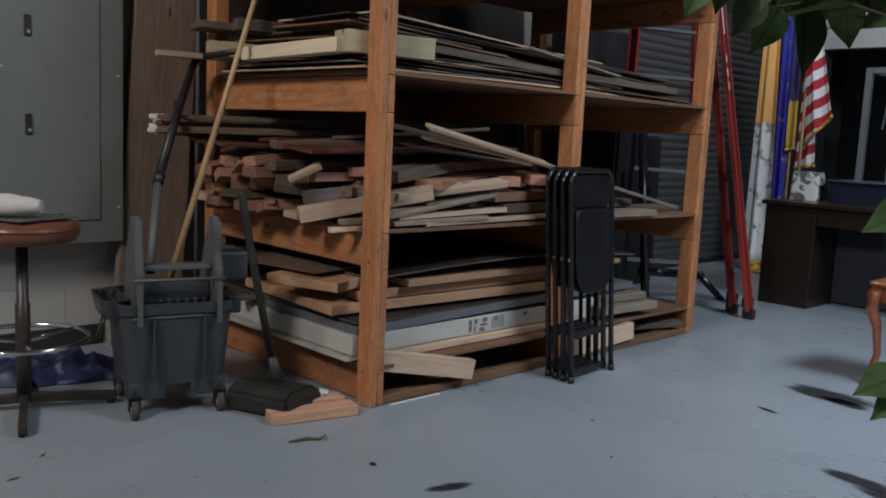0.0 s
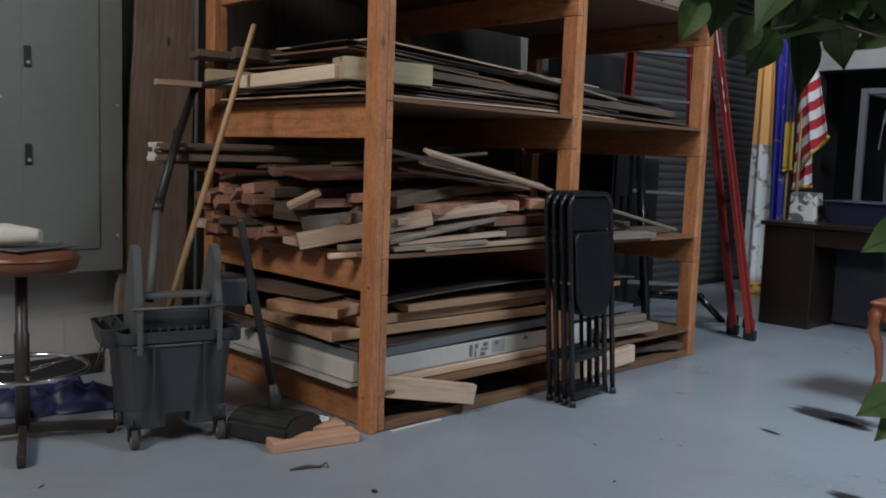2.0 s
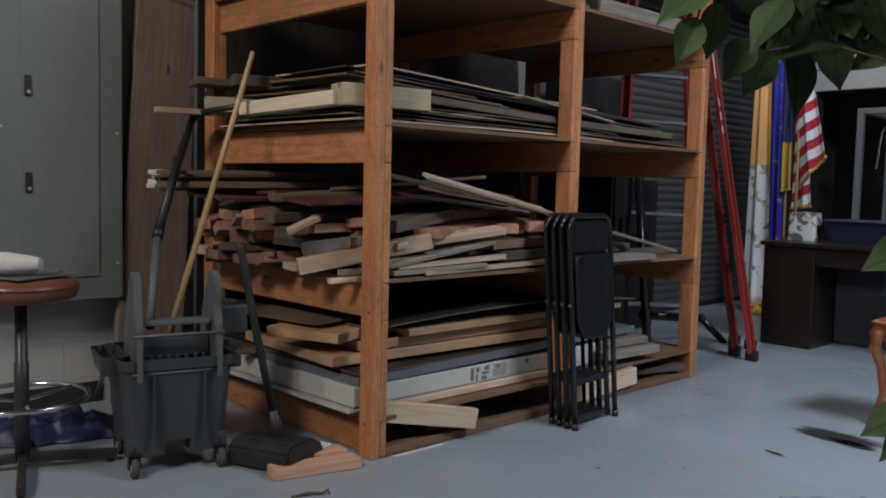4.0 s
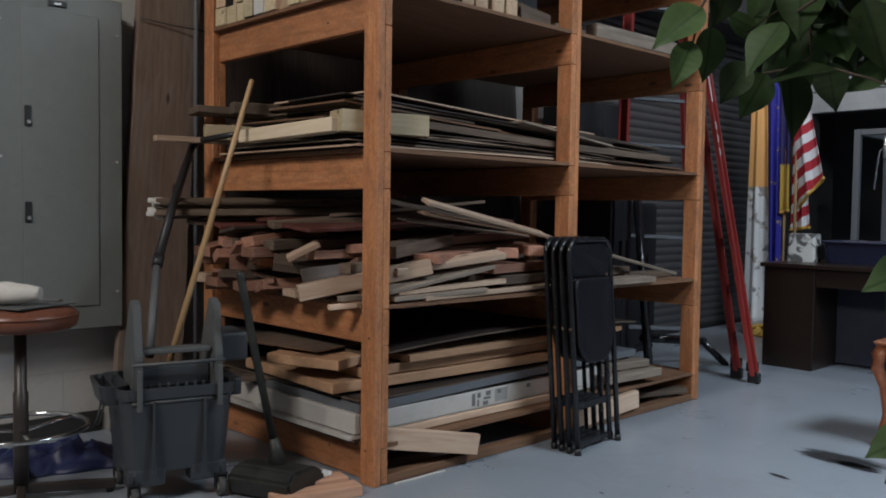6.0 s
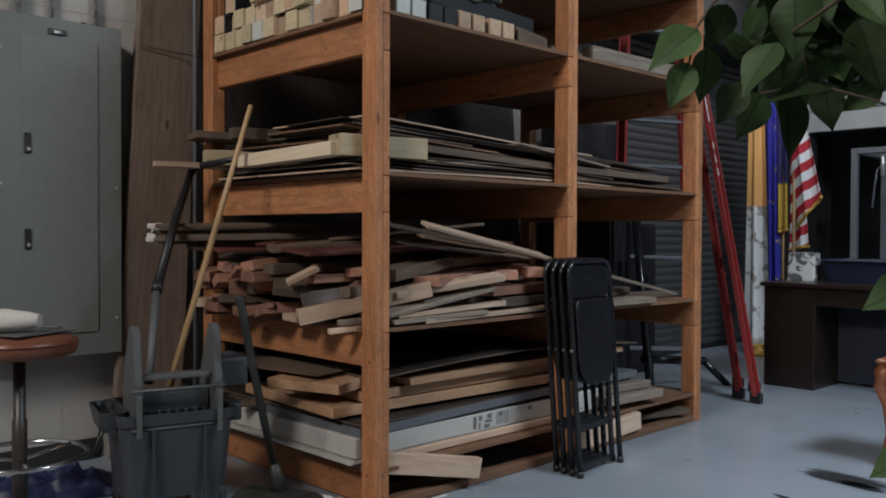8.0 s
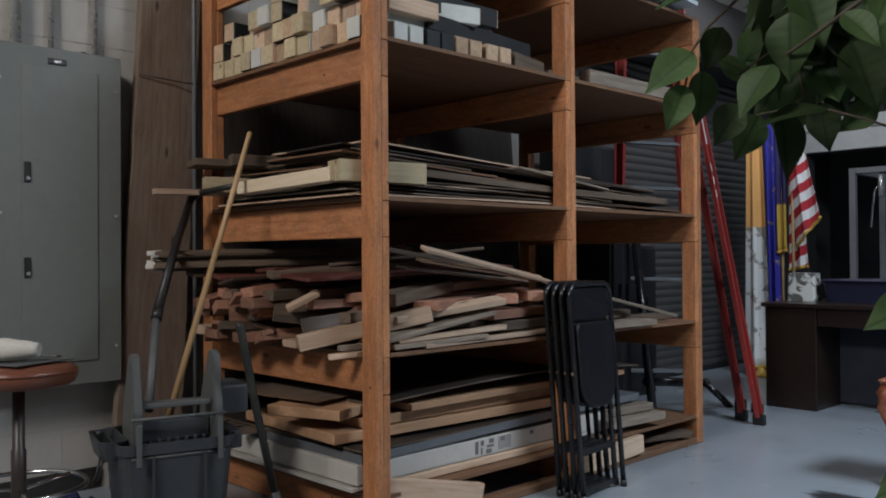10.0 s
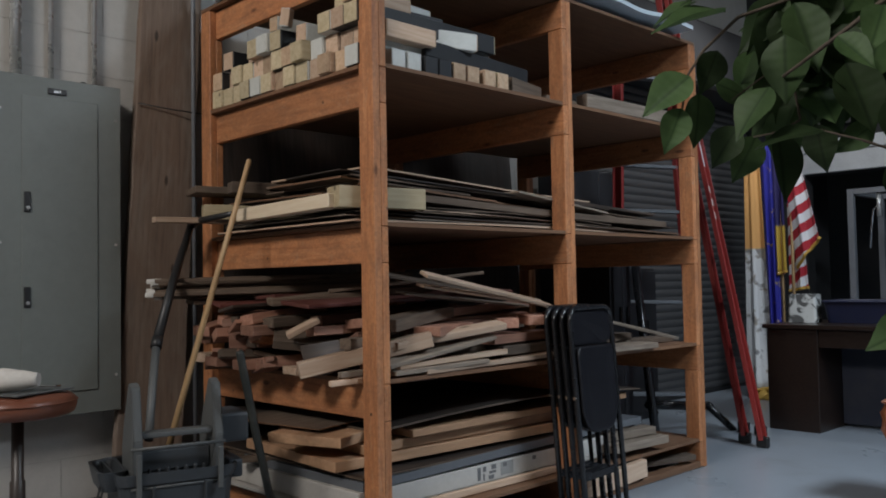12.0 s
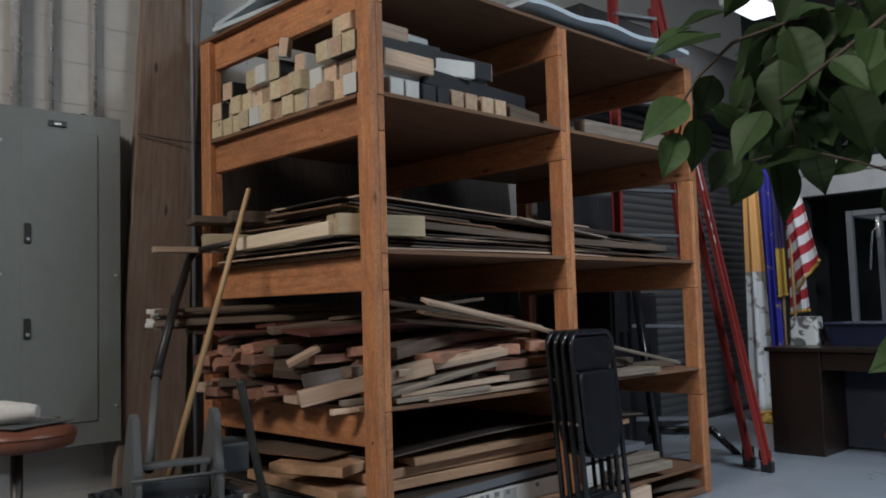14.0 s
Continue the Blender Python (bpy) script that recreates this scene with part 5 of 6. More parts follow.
# ---- flags ----
def stripes_material():
    m, nt, b = mat_new("striped_cloth", 0.75)
    v = coords(nt, (1, 1, 1), False)
    sep = nt.nodes.new("ShaderNodeSeparateXYZ")
    nt.links.new(v, sep.inputs[0])

    def calc(op, a, bb):
        n = nt.nodes.new("ShaderNodeMath")
        n.operation = op
        for i, q in enumerate((a, bb)):
            if isinstance(q, (int, float)):
                n.inputs[i].default_value = q
            else:
                nt.links.new(q, n.inputs[i])
        return n.outputs[0]
    s = calc('ADD', calc('MULTIPLY', sep.outputs["Y"], 0.62), calc('MULTIPLY', sep.outputs["Z"], 0.9))
    f = calc('PINGPONG', calc('ADD', s, 5.0), 0.078)
    st = calc('GREATER_THAN', f, 0.039)
    col = mix(nt, (0.42, 0.02, 0.035), (0.72, 0.72, 0.74), st)
    vo = nt.nodes.new("ShaderNodeTexVoronoi")
    vo.inputs["Scale"].default_value = 22
    nt.links.new(v, vo.inputs["Vector"])
    stars = calc('LESS_THAN', vo.outputs["Distance"], 0.32)
    canton = mix(nt, (0.018, 0.02, 0.10), (0.7, 0.7, 0.72), stars)
    isc = calc('GREATER_THAN', calc('ADD', sep.outputs["Z"], calc('MULTIPLY', sep.outputs["Y"], 1.6)), 2.93)
    col = mix(nt, col, canton, isc)
    nt.links.new(col, b.inputs["Base Color"])
    bump(nt, b, tex_noise(nt, v, 300, 2), 0.1, 0.001)
    return m


def two_tone(name, upper, lower, level, blot=None, soft=0.01, at=(0.0, 0.6), scale=7.0, cut=0.47):
    """Cloth of two colours that meet at a height, with a printed emblem of blots below it."""
    m, nt, b = mat_new(name, 0.7)
    v = coords(nt, (1, 1, 1), False)
    sep = nt.nodes.new("ShaderNodeSeparateXYZ")
    nt.links.new(v, sep.inputs[0])
    mr = nt.nodes.new("ShaderNodeMapRange")
    mr.inputs["From Min"].default_value, mr.inputs["From Max"].default_value = level - soft, level + soft
    nt.links.new(sep.outputs["Z"], mr.inputs["Value"])
    low = lower
    if blot:
        n = tex_noise(nt, v, scale, 6, 0.6, 1.0)
        fade = nt.nodes.new("ShaderNodeMapRange")
        fade.inputs["From Min"].default_value, fade.inputs["From Max"].default_value = at
        nt.links.new(sep.outputs["Z"], fade.inputs["Value"])
        k = ramp(nt, n, [(cut, (0, 0, 0)), (cut + 0.06, (0.9,) * 3)])
        low = mix(nt, lower, ramp(nt, tex_noise(nt, v, scale * 2, 3), [(0.4, blot[0]), (0.6, blot[1])]), k)
    col = mix(nt, low, upper, mr.outputs[0])
    nt.links.new(col, b.inputs["Base Color"])
    bump(nt, b, tex_noise(nt, v, 300, 2), 0.1, 0.001)
    return m


M_GOLD = painted("gold_fringe", (0.55, 0.33, 0.06), 0.6, 0, 0.3, (0.3, 0.16, 0.03), 40.0, 0.5)
M_FLAG1 = two_tone("gold_white_cloth", (0.9, 0.47, 0.16), (0.8, 0.8, 0.8), 1.33, ((0.22, 0.21, 0.22), (0.42, 0.34, 0.25)), at=(0.2, 1.0), scale=6.0, cut=0.53)
M_FLAG2 = two_tone("royal_blue_cloth", (0.03, 0.03, 0.33), (0.03, 0.03, 0.33), 5.0, ((0.03, 0.03, 0.33), (0.5, 0.36, 0.06)), scale=9.0, cut=0.58)
M_FLAG3 = two_tone("gold_navy_cloth", (0.025, 0.018, 0.10), (0.52, 0.34, 0.05), 1.52)
M_FLAG4 = stripes_material()


def drape(bm, corners, folds, depth, nu=26, nv=24, phase=0.0):
    """A hanging cloth between four corners (top left, top right, bottom right, bottom left), with upright folds."""
    tl, tr, br, bl = (Vector(c) for c in corners)
    g = []
    for j in range(nv + 1):
        v = j / nv
        row = []
        for i in range(nu + 1):
            u = i / nu
            p = (tl * (1 - u) + tr * u) * (1 - v) + (bl * (1 - u) + br * u) * v
            d = depth * (0.35 + 0.65 * v)
            p.x += d * math.sin(u * folds * math.tau + phase + 0.8 * v) + 0.3 * d * math.sin(u * folds * 2.3 * math.tau + 2)
            p.y += 0.25 * d * math.cos(u * folds * math.tau + phase)
            row.append(bm.verts.new(p))
        g.append(row)
    for j in range(nv):
        for i in range(nu):
            f = bm.faces.new((g[j][i], g[j][i + 1], g[j + 1][i + 1], g[j + 1][i]))
            f.smooth = True
    return [r[-1].co.copy() for r in g], [q.co.copy() for q in g[-1]]


FX = 5.3


def flag(label, cloth_material, pole_y, px, sheets, fringe):
    ob = thing("flag", label, "flag", None, "flags on poles")
    bm = bmesh.new()
    tube_into(bm, [(px, pole_y, 0.08), (px, pole_y, 2.42)], 0.0135, 12)
    part("pole", bm, M_HANDLE, ob, "varnished wooden pole")
    bm = bmesh.new()
    loft(bm, [[(px + r * math.cos(k * math.tau / 20), pole_y + r * math.sin(k * math.tau / 20), z) for k in range(20)] for r, z in ((0.13, 0.0), (0.13, 0.02), (0.05, 0.05), (0.03, 0.10))], True, True, True)
    part("base", bm, M_GOLD, ob, "round gilt base")
    bm = bmesh.new()
    tube_into(bm, [(px, pole_y, 2.42), (px, pole_y, 2.45), (px, pole_y, 2.50), (px, pole_y, 2.56)], [0.012, 0.022, 0.016, 0.002], 10)
    part("finial", bm, M_GOLD, ob)
    for k, (corners, folds, depth, phase) in enumerate(sheets):
        bm = bmesh.new()
        side, bottom = drape(bm, [(px - 0.03 - c[2] if len(c) > 2 else px - 0.03, c[0], c[1]) for c in corners], folds, depth, phase=phase)
        cl = part("cloth", bm, cloth_material, ob)
        cl.modifiers.new("thick", 'SOLIDIFY').thickness = 0.004
        bm = bmesh.new()
        if 's' in fringe:
            tube_into(bm, side, 0.012, 6)
        if 'b' in fringe:
            tube_into(bm, bottom, 0.014, 6)
        if len(bm.verts):
            part("fringe", bm, M_GOLD, cl, "gold fringe")
        else:
            bm.free()
    return ob


flag("gold and white flag with a printed emblem, hanging on its pole", M_FLAG1, 1.02, FX, [(((1.12, 2.30), (0.985, 2.30), (0.90, 0.10), (1.16, 0.06)), 1.6, 0.018, 0.0)], 'b')
flag("royal blue flag with gold print, hanging on its pole", M_FLAG2, 0.90, FX - 0.02, [(((0.965, 2.25), (0.85, 2.25), (0.81, 0.55), (0.92, 0.55)), 2.0, 0.03, 1.0)], '')
flag("gold flag with a navy top, hanging on its pole", M_FLAG3, 0.80, FX - 0.03, [(((0.86, 2.2), (0.76, 2.2), (0.745, 1.12), (0.83, 1.10)), 1.6, 0.025, 2.0)], 'b')
flag("striped red, white and blue flag hanging on its pole", M_FLAG4, 0.70, FX - 0.04, [(((0.76, 2.2), (0.60, 2.05), (0.455, 1.40), (0.66, 1.15)), 1.4, 0.028, 0.5), (((0.76, 1.75, -0.075), (0.62, 1.32, -0.075), (0.59, 0.98, -0.06), (0.76, 0.95, -0.06)), 2.0, 0.03, 1.7)], 'b')

# ---- desk ----
M_DESK = wood("dark_walnut", (0.008, 0.0045, 0.0035), (0.015, 0.0085, 0.006), (0.026, 0.015, 0.01), 0.32, (0.95, 1.05), False, (0.02, 0.012, 0.01))
M_NAVY = painted("navy_board", (0.012, 0.017, 0.035), 0.6)
desk = thing("desk", "dark walnut pedestal desk with a deep kneehole", "desk")
DX, DY0, DY1, DZ = 3.85, 0.29, -1.35, 0.74
bm = bmesh.new()
span_into(bm, (DX - 0.03, DY1 - 0.02, DZ - 0.03), (DX + 0.78, DY0 + 0.02, DZ), 0.006, 2)
part("tabletop", bm, M_DESK, desk)
for y0, y1 in ((-0.07, DY0), (DY1, DY1 + 0.36)):
    bm = bmesh.new()
    span_into(bm, (DX, y0, 0.0), (DX + 0.74, y1, DZ - 0.031), 0.004)
    part("pedestal", bm, M_DESK, desk)
bm = bmesh.new()
span_into(bm, (DX + 0.01, DY1 + 0.362, 0.585), (DX + 0.035, -0.072, DZ - 0.031), 0.004)
part("apron", bm, M_DESK, desk)
bm = bmesh.new()
span_into(bm, (DX + 0.40, DY1 + 0.362, 0.02), (DX + 0.42, -0.072, 0.70), 0.002)
part("back_panel", bm, M_NAVY, desk, "dark navy back panel")
# things on the desk
M_COW = two_tone("white_with_dark_spots", (0.55, 0.56, 0.55), (0.55, 0.56, 0.55), 9.0, ((0.035, 0.035, 0.035), (0.05, 0.05, 0.05)), scale=9.0)
bm = bmesh.new()
loft(bm, [rounded_rect(0.18, 0.20, 0.02, 0.001), rounded_rect(0.17, 0.19, 0.02, 0.205), rounded_rect(0.155, 0.175, 0.02, 0.205), rounded_rect(0.15, 0.17, 0.02, 0.05)], True, True)
tagged(part("spotted_pot", bm, M_COW, None, "", pose(4.22, 0.165, DZ, 0, 0, 8)), "white pot with dark cow-like spots on the desk", "pot")
M_TOTE = painted("navy_tote_plastic", (0.012, 0.016, 0.045), 0.4, 0, 0.3, (0.03, 0.03, 0.05), 5.0)
tote = thing("storage_tote", "open dark navy plastic tote on the desk", "tote", pose(4.32, -0.24, DZ + 0.001, 0, 0, 0))
bm = bmesh.new()
loft(bm, [rounded_rect(0.32, 0.46, 0.04, 0.0), rounded_rect(0.36, 0.50, 0.04, 0.145), rounded_rect(0.345, 0.485, 0.035, 0.145), rounded_rect(0.31, 0.45, 0.035, 0.01)], True, True)
part("bin", bm, M_TOTE, tote)
bm = bmesh.new()
tube_into(bm, [Vector(p) for p in rounded_rect(0.375, 0.515, 0.045, 0.15)], 0.010, 8, True)
part("rim", bm, M_TOTE, tote)

# ---- exercise machine in the doorway ----
M_GYM = painted("silver_grey_enamel", (0.2, 0.21, 0.23), 0.4, 0.2, 0.25)
gym = thing("cable_machine", "silver-grey steel cable exercise machine by the doorway", "exercise machine")
for x, y in ((6.0, 0.47), (6.0, -0.7), (6.75, 0.47), (6.75, -0.7)):
    bar(gym, "upright", (x, y, 0.0), (x, y, 1.86), 0.055, 0.055, M_GYM)
for x in (6.0, 6.75):
    bar(gym, "top_bar", (x, -0.67, 1.835), (x, 0.44, 1.835), 0.05, 0.05, M_GYM)
for y in (0.47, -0.7):
    bar(gym, "side_bar", (6.03, y, 1.835), (6.72, y, 1.835), 0.05, 0.05, M_GYM)
bm = bmesh.new()
tube_into(bm, [(6.02, 0.24, 1.62), (6.02, 0.25, 1.70), (6.02, 0.29, 1.66), (6.02, 0.31, 1.50), (6.02, 0.325, 1.32)], 0.011, 10)
part("cable_handle", bm, M_CHROME, gym, "bright steel pull handle")
bm = bmesh.new()
tube_into(bm, [(6.02, 0.24, 1.81), (6.02, 0.24, 1.6)], 0.02, 10)
part("pulley", bm, M_STEEL, gym)
for k in range(9):
    bar(gym, "weight_plate", (6.35, -0.28, 0.25 + k * 0.055), (6.35, 0.02, 0.25 + k * 0.055), 0.14, 0.05, M_BLACK)
for y in (-0.2, -0.06):
    bm = bmesh.new()
    tube_into(bm, [(6.35, y, 0.0), (6.35, y, 1.81)], 0.01, 8)
    part("guide_rod", bm, M_CHROME, gym)

# ---- small red-brown table with cabriole legs ----
M_CHERRY = wood("cherry_stain", (0.19, 0.055, 0.025), (0.28, 0.09, 0.04), (0.35, 0.13, 0.06), 0.32, (0.98, 1.02), False, (0.12, 0.04, 0.02))
table = thing("side_table", "cherry-stained side table with curved cabriole legs", "table")
for lx, ly, sx, sy in ((2.165, -1.10, -1, 1), (2.465, -1.10, 1, 1), (2.165, -1.40, -1, -1), (2.465, -1.40, 1, -1)):
    bm = bmesh.new()
    prof = [(0.0, 0.016, 0.02), (0.02, 0.012, 0.02), (0.06, 0.0, 0.0165), (0.15, -0.012, 0.0165), (0.28, -0.004, 0.021), (0.37, 0.016, 0.029), (0.43, 0.014, 0.034), (0.475, 0.0, 0.03)]
    tube_into(bm, [(lx + sx * o * 1.2, ly + sy * o * 1.2, z) for z, o, r in prof], [r for z, o, r in prof], 14)
    part("leg", bm, M_CHERRY, table)
bm = bmesh.new()
span_into(bm, (2.16, -1.405, 0.40), (2.47, -1.095, 0.474), 0.004)
part("apron", bm, M_CHERRY, table)
bm = bmesh.new()
loft(bm, [rounded_rect(w, w, 0.04, z, dx=2.315, dy=-1.25) for w, z in ((0.37, 0.475), (0.39, 0.485), (0.39, 0.492), (0.37, 0.498))], True, True)
part("tabletop", bm, M_CHERRY, table)

# ---- scuffs on the floor ----
def scuff_material():
    """Rubber smeared on the paint: broken streaks along the local x that thin out at the rim."""
    m, nt, b = mat_new("black_scuff", 0.85)
    b.inputs["Base Color"].default_value = (0.014, 0.014, 0.016, 1)
    tc = nt.nodes.new("ShaderNodeTexCoord")
    streak = tex_noise(nt, coords(nt, (5, 26, 1)), 1.0, 6, 0.65, 0.6)
    gr = nt.nodes.new("ShaderNodeTexGradient")
    gr.gradient_type = 'SPHERICAL'
    mp = nt.nodes.new("ShaderNodeMapping")
    mp.inputs["Location"].default_value, mp.inputs["Scale"].default_value = (-1, -1, 0), (2, 2, 0)
    nt.links.new(tc.outputs["Generated"], mp.inputs["Vector"])
    nt.links.new(mp.outputs[0], gr.inputs["Vector"])
    total = nt.nodes.new("ShaderNodeMath")
    total.operation = 'ADD'
    nt.links.new(streak, total.inputs[0])
    nt.links.new(gr.outputs["Fac"], total.inputs[1])
    cover = ramp(nt, total.outputs[0], [(0.68, (0, 0, 0)), (0.98, (0.92,) * 3)])
    nt.links.new(cover, b.inputs["Alpha"])
    return m


M_SCUFF = scuff_material()


def scuff(x, y, yaw, length, width):
    bm = bmesh.new()
    rim = [bm.verts.new((length / 2 * math.cos(k * math.tau / 24), width / 2 * math.sin(k * math.tau / 24), 0.0012)) for k in range(24)]
    bm.faces.new(rim)
    part("floor_scuff", bm, M_SCUFF, bpy.data.objects["floor"], "black rubber scuff on the floor", pose(x, y, 0, 0, 0, yaw))


for args in ((1.80, -1.06, -92, 0.50, 0.26), (1.74, -1.15, -100, 0.30, 0.12), (1.35, -0.985, -105, 0.16, 0.05), (0.85, -1.54, -96, 0.34, 0.14), (0.78, -1.70, -94, 0.34, 0.12),
             (-0.28, -0.74, -20, 0.22, 0.07), (-0.35, -0.453, 60, 0.05, 0.03), (-1.28, 0.1, 10, 0.06, 0.02), (-1.15, 0.24, 40, 0.05, 0.015), (0.35, -0.9, 10, 0.04, 0.014), (0.62, -0.62, 80, 0.03, 0.014)):
    scuff(*args)

# ---- artificial fig tree beside the camera ----
def leaf_material():
    m, nt, b = mat_new("leaf_green", 0.55, 0.0, 0.35)
    v = coords(nt, (1, 1, 1), True)
    n = tex_noise(nt, v, 14, 5, 0.6)
    col = ramp(nt, n, [(0.3, (0.045, 0.085, 0.032)), (0.7, (0.085, 0.145, 0.055))])
    tc = nt.nodes.new("ShaderNodeTexCoord")
    sep = nt.nodes.new("ShaderNodeSeparateXYZ")
    nt.links.new(tc.outputs["Object"], sep.inputs[0])
    ab = nt.nodes.new("ShaderNodeMath")
    ab.operation = 'ABSOLUTE'
    nt.links.new(sep.outputs["Y"], ab.inputs[0])
    rib = ramp(nt, ab.outputs[0], [(0.0012, (0.75,) * 3), (0.0026, (0, 0, 0))])
    col = mix(nt, col, (0.025, 0.05, 0.02), rib)
    col = tint(nt, col, 0.42, 1.5)
    nt.links.new(col, b.inputs["Base Color"])
    wv = nt.nodes.new("ShaderNodeTexWave")
    wv.inputs["Scale"].default_value = 24
    wv.inputs["Distortion"].default_value = 1.5
    nt.links.new(tc.outputs["Object"], wv.inputs["Vector"])
    bump(nt, b, wv.outputs["Fac"], 0.12, 0.002)
    thin = nt.nodes.new("ShaderNodeBsdfTranslucent")
    nt.links.new(col, thin.inputs["Color"])
    both = nt.nodes.new("ShaderNodeMixShader")
    both.inputs[0].default_value = 0.3
    nt.links.new(b.outputs[0], both.inputs[1])
    nt.links.new(thin.outputs[0], both.inputs[2])
    nt.links.new(both.outputs[0], next(n for n in nt.nodes if n.type == 'OUTPUT_MATERIAL').inputs["Surface"])
    return m


M_LEAF = leaf_material()
M_TWIG = wood("grey_brown_twig", (0.05, 0.038, 0.03), (0.10, 0.078, 0.06), (0.16, 0.13, 0.1), 0.85, (0.9, 1.1), False)
tree = thing("fig_tree", "artificial fig tree with broad dark green leaves", "tree", pose(-0.22, -2.22, 0))
TREE = Vector((-0.22, -2.22, 0))


def leaf_mesh(width, curl, droop):
    """A broad pointed leaf of unit length along x, folded a little at its rib."""
    bm = bmesh.new()
    nu, nv = 12, 3
    g = []
    for i in range(nu + 1):
        u = i / nu
        hw = 1.12 * width * (math.sin(math.pi * u ** 0.76) ** 0.92) * (1 - 0.5 * u ** 2.6) if 0 < i < nu else 0.0005
        row = []
        for j in range(-nv, nv + 1):
            s = j / nv
            z = curl * abs(s) * hw * 1.6 - droop * u * u + 0.012 * math.sin(u * 9 + s * 2) * abs(s)
            row.append(bm.verts.new((u, s * hw, z)))
        g.append(row)
    for i in range(nu):
        for j in range(2 * nv):
            f = bm.faces.new((g[i][j], g[i + 1][j], g[i + 1][j + 1], g[i][j + 1]))
            f.smooth = True
    return bm


def unit_leaf(width, curl, droop, size):
    bm = leaf_mesh(width, curl, droop)
    for v in bm.verts:
        v.co *= size
    return mesh_of("leaf", bm, M_LEAF)


LEAVES = [unit_leaf(w, c, d, 0.1) for w, c, d in ((0.30, 0.2, 0.08), (0.33, 0.12, 0.14), (0.27, 0.28, 0.05), (0.31, -0.1, 0.1))]
trnd = random.Random(5)


def leaf(base, tip, normal=None, k=None):
    b, t = Vector(base), Vector(tip)
    d = (t - b)
    size = d.length / 0.1
    d.normalize()
    nrm = Vector(normal) if normal else Vector((trnd.uniform(-0.6, 0.1) - 0.35, trnd.uniform(-0.6, 0.1) - 0.35, trnd.uniform(0.0, 0.9)))
    nrm = (nrm - nrm.dot(d) * d).normalized()
    rot = Matrix((d, nrm.cross(d), nrm)).transposed()
    ob = new("leaf", LEAVES[trnd.randrange(4) if k is None else k])
    ob.matrix_basis = Matrix.LocRotScale(b - TREE, rot.to_quaternion(), (size, size, size))
    ob.parent = tree


SPRAY_LOW = (
    (-0.895, -1.851, 1.387, -0.957, -1.803, 1.327),
    (-0.911, -1.844, 1.336, -0.932, -1.825, 1.265),
    (-0.868, -1.849, 1.364, -0.864, -1.844, 1.277),
    (-0.840, -1.868, 1.433, -0.856, -1.848, 1.364),
    (-0.814, -1.850, 1.388, -0.755, -1.889, 1.364),
    (-0.791, -1.954, 1.448, -0.797, -1.957, 1.339),
    (-0.839, -1.950, 1.361, -0.887, -1.912, 1.285),
    (-0.814, -1.885, 1.313, -0.826, -1.843, 1.250),
    (-0.770, -1.928, 1.304, -0.770, -1.942, 1.188),
    (-0.747, -1.882, 1.305, -0.763, -1.850, 1.229),
    (-0.712, -1.965, 1.317, -0.706, -1.978, 1.238),
)
SPRAY_MID = (
    (-0.890, -1.910, 1.474, -0.990, -1.842, 1.443),
    (-0.860, -1.909, 1.521, -0.927, -1.855, 1.496),
    (-0.831, -1.829, 1.522, -0.883, -1.780, 1.486),
    (-0.723, -1.933, 1.525, -0.764, -1.863, 1.441),
    (-0.744, -1.951, 1.509, -0.740, -1.986, 1.389),
    (-0.851, -2.055, 1.412, -0.852, -2.107, 1.357),
    (-0.797, -2.014, 1.291, -0.872, -1.940, 1.279),
    (-0.693, -2.007, 1.410, -0.679, -2.045, 1.294),
    (-0.666, -1.918, 1.424, -0.663, -1.924, 1.316),
    (-0.665, -1.846, 1.468, -0.682, -1.819, 1.391),
)
SPRAY_BACK = (
    (-0.659, -1.974, 1.555, -0.668, -1.935, 1.458),
    (-0.616, -2.001, 1.519, -0.620, -1.964, 1.402),
    (-0.633, -2.049, 1.485, -0.640, -2.011, 1.372),
    (-0.596, -2.037, 1.411, -0.619, -1.983, 1.323),
    (-0.612, -1.928, 1.401, -0.583, -1.959, 1.311),
    (-0.636, -2.024, 1.315, -0.679, -1.976, 1.271),
    (-0.705, -2.029, 1.584, -0.664, -2.060, 1.494),
    (-0.726, -1.968, 1.606, -0.723, -1.925, 1.516),
    (-0.767, -1.913, 1.622, -0.789, -1.871, 1.535),
    (-0.681, -2.065, 1.347, -0.662, -2.080, 1.259),
    (-0.697, -2.098, 1.530, -0.702, -2.062, 1.433),
    (-0.591, -1.934, 1.502, -0.610, -1.889, 1.418),
)
EDGE_ON = SPRAY_MID[:3] + (SPRAY_MID[6], SPRAY_LOW[6])
for spray, lean in ((SPRAY_LOW, 0.25), (SPRAY_MID, 0.35), (SPRAY_BACK, 0.3)):
    for h in spray:
        if h in EDGE_ON:
            leaf(h[:3], h[3:], (-0.25, -0.25, 0.95))
            continue
        leaf(h[:3], h[3:], (-0.62 + trnd.uniform(-0.35, 0.35), -0.62 + trnd.uniform(-0.35, 0.35), lean + trnd.uniform(-0.3, 0.3)))
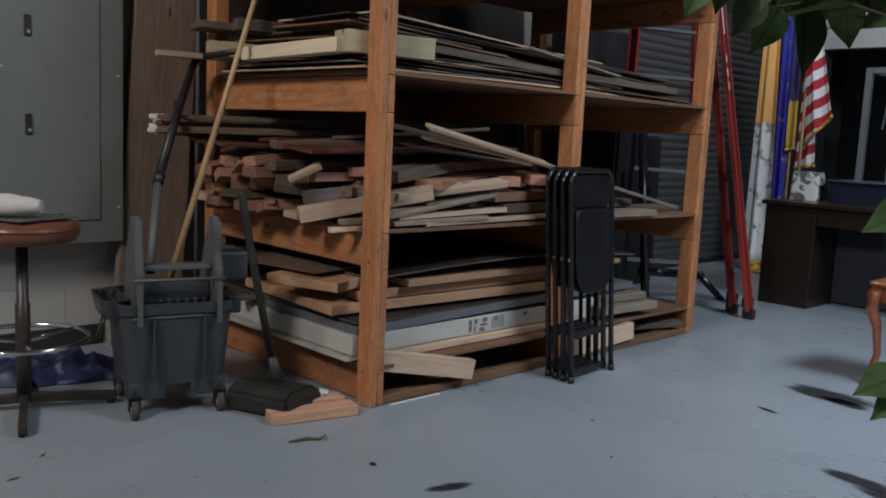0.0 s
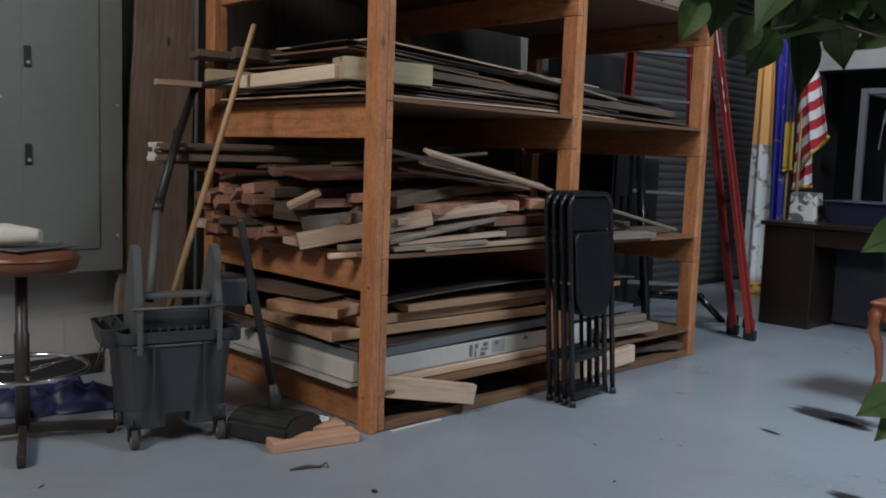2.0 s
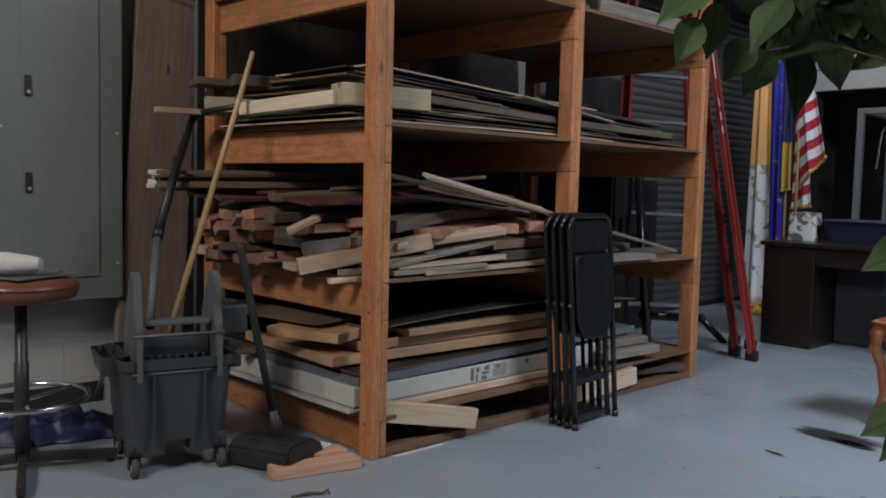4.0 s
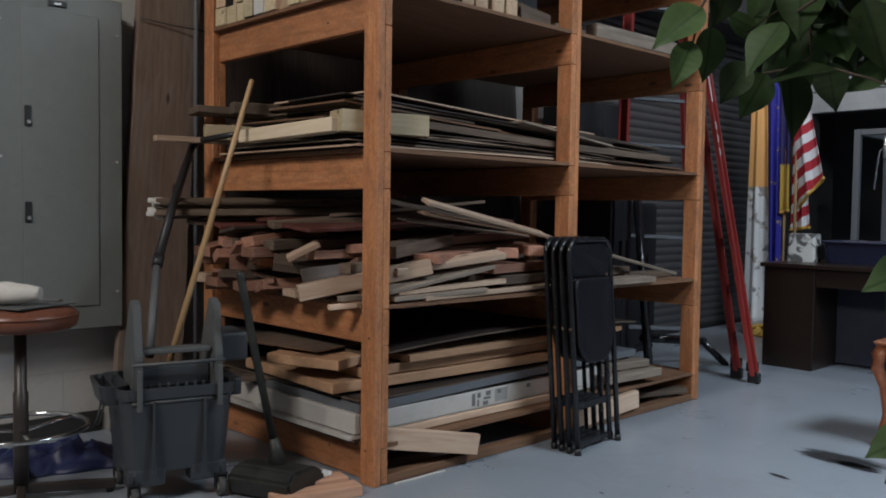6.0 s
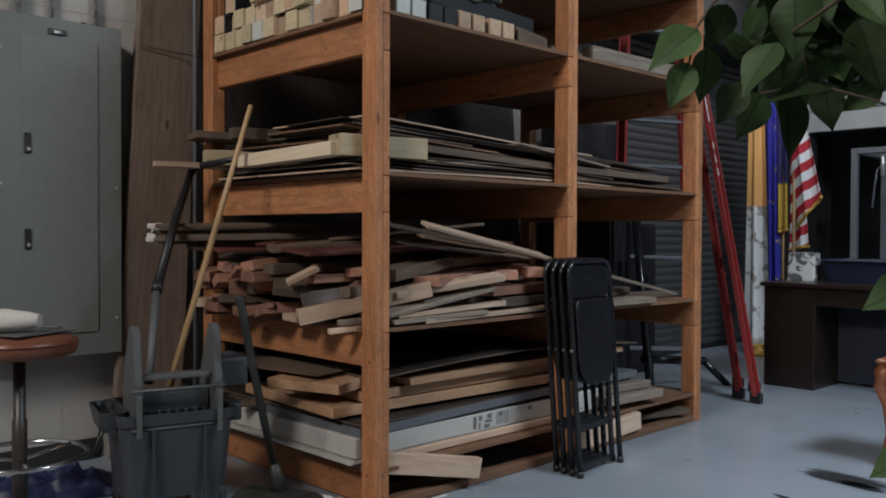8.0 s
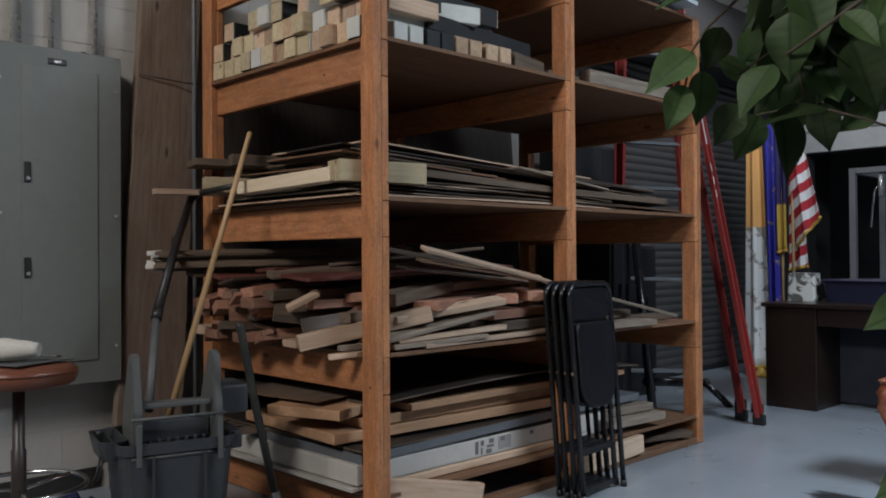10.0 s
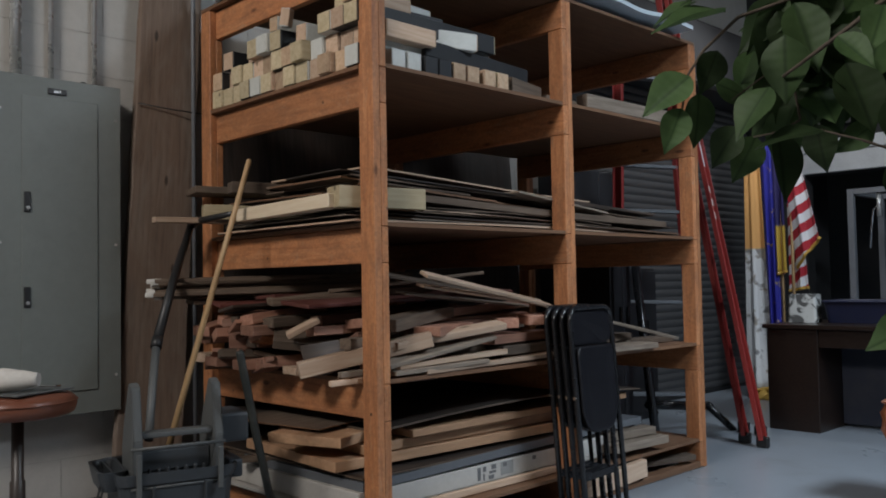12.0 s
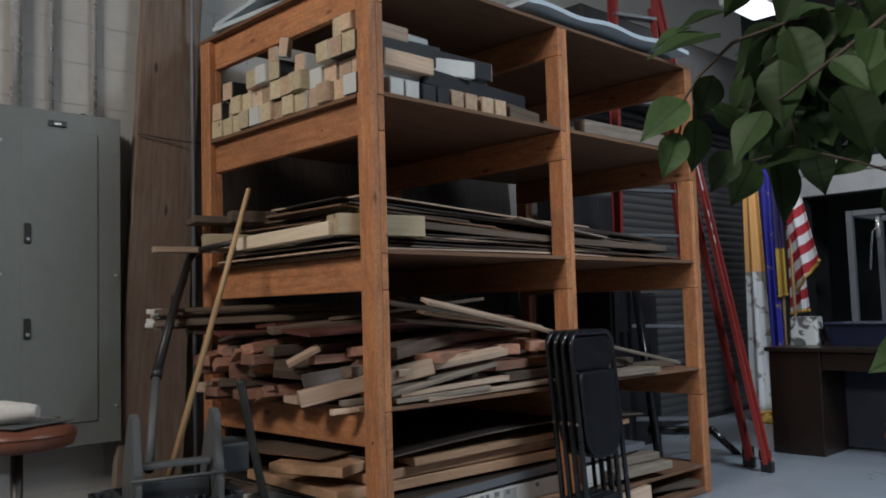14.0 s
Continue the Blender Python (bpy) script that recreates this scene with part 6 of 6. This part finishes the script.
TWIGS = (
    (0.0050, ((-0.22, -2.22, 1.62), (-0.52, -2.20, 1.56), (-0.785, -2.108, 1.474), (-0.796, -2.039, 1.429), (-0.797, -1.952, 1.382))),
    (0.0034, ((-0.23, -2.20, 1.66), (-0.50, -2.03, 1.60), (-0.721, -1.934, 1.524), (-0.810, -1.890, 1.487), (-0.850, -1.850, 1.435), (-0.889, -1.843, 1.390), (-0.893, -1.834, 1.337))),
    (0.0028, ((-0.22, -2.20, 1.50), (-0.50, -2.00, 1.46), (-0.690, -1.922, 1.390), (-0.722, -1.945, 1.326), (-0.758, -1.930, 1.305), (-0.766, -1.887, 1.301))),
    (0.0028, ((-0.22, -2.21, 1.35), (-0.50, -2.12, 1.29), (-0.670, -2.059, 1.270), (-0.685, -2.023, 1.287), (-0.726, -1.979, 1.304))),
    (0.0026, ((-0.23, -2.19, 1.58), (-0.48, -1.98, 1.54), (-0.62, -1.95, 1.51), (-0.70, -1.93, 1.44), (-0.80, -1.87, 1.36))))
for r, pts in TWIGS:
    bm = bmesh.new()
    n = len(pts)
    tube_into(bm, [Vector(p) - TREE for p in pts], [r * (1.2 - 0.7 * i / (n - 1)) for i in range(n)], 7)
    part("branch", bm, M_TWIG, tree)


def twig_leaves(pts, count, size, start, stop):
    vs = [Vector(p) for p in pts]
    for i in range(count):
        u = (start + (stop - start) * (i + trnd.random() * 0.6) / count) * (len(vs) - 1)
        k = min(len(vs) - 2, int(u))
        b = vs[k].lerp(vs[k + 1], u - k)
        out = Vector((trnd.uniform(-0.7, 0.7), trnd.uniform(-0.5, 0.9), trnd.uniform(-1.4, 0.0))).normalized()
        b = b + out * 0.012
        leaf(b, b + out * size * trnd.uniform(0.8, 1.2))


for (r, pts), count, stop in zip(TWIGS, (14, 16, 18, 10, 30), (0.55, 0.4, 0.5, 0.5, 0.75)):
    twig_leaves(pts, count, 0.1, 0.15, stop)
# low leaves
for b, t in (((-0.47, -2.04, 0.70), (-0.545, -1.985, 0.667)), ((-0.44, -2.03, 0.99), (-0.53, -1.965, 0.955)), ((-0.46, -2.06, 0.69), (-0.50, -2.0, 0.61)), ((-0.45, -2.02, 0.97), (-0.47, -1.98, 0.90))):
    leaf(b, t, (-0.5, -0.5, 0.7))
for pts in (((-0.22, -2.21, 0.95), (-0.34, -2.1, 0.85), (-0.47, -2.04, 0.70)), ((-0.22, -2.21, 1.15), (-0.34, -2.09, 1.08), (-0.44, -2.03, 0.99))):
    bm = bmesh.new()
    tube_into(bm, [Vector(p) - TREE for p in pts], 0.003, 7)
    part("branch", bm, M_TWIG, tree)
bm = bmesh.new()
tube_into(bm, [(0, 0, 0.2), (0.01, 0.01, 0.7), (-0.01, 0.0, 1.2), (0.0, 0.01, 1.72)], [0.026, 0.022, 0.017, 0.01], 12)
part("trunk", bm, M_TWIG, tree)
M_POT = painted("dark_brown_pot", (0.05, 0.035, 0.028), 0.6)
bm = bmesh.new()
loft(bm, [[(r * math.cos(k * math.tau / 28), r * math.sin(k * math.tau / 28), z) for k in range(28)] for r, z in ((0.12, 0.0), (0.165, 0.26), (0.175, 0.27), (0.175, 0.30), (0.155, 0.30), (0.15, 0.22))], True, True, True)
part("pot", bm, M_POT, tree, "dark brown round pot")

# ---- ceiling lamps ----
M_TUBE = bpy.data.materials.new("lit_diffuser")
M_TUBE.use_nodes = True
nb = M_TUBE.node_tree.nodes["Principled BSDF"]
nb.inputs["Base Color"].default_value = (0.8, 0.8, 0.8, 1)
nb.inputs["Emission Color"].default_value = (0.86, 0.93, 1.0, 1)
nb.inputs["Emission Strength"].default_value = 1.6
for x, y, z, sx, sy in CEILING_LAMPS:
    lamp = thing("ceiling_light", "white suspended ceiling light with a lit diffuser", "ceiling light", pose(x, y, z), "ceiling lights")
    bm = bmesh.new()
    span_into(bm, (-sx / 2 - 0.03, -sy / 2 - 0.03, 0.03), (sx / 2 + 0.03, sy / 2 + 0.03, 0.10), 0.008)
    part("housing", bm, M_WHITE, lamp)
    bm = bmesh.new()
    span_into(bm, (-sx / 2, -sy / 2, 0.018), (sx / 2, sy / 2, 0.029), 0.002)
    part("diffuser", bm, M_TUBE, lamp, "lit white diffuser")
    for ex in (-1, 1):
        bm = bmesh.new()
        tube_into(bm, [(ex * sx * 0.4, 0, 0.10), (ex * sx * 0.4, 0, 4.595 - z)], 0.004, 6)
        part("hanger", bm, M_STEEL, lamp)
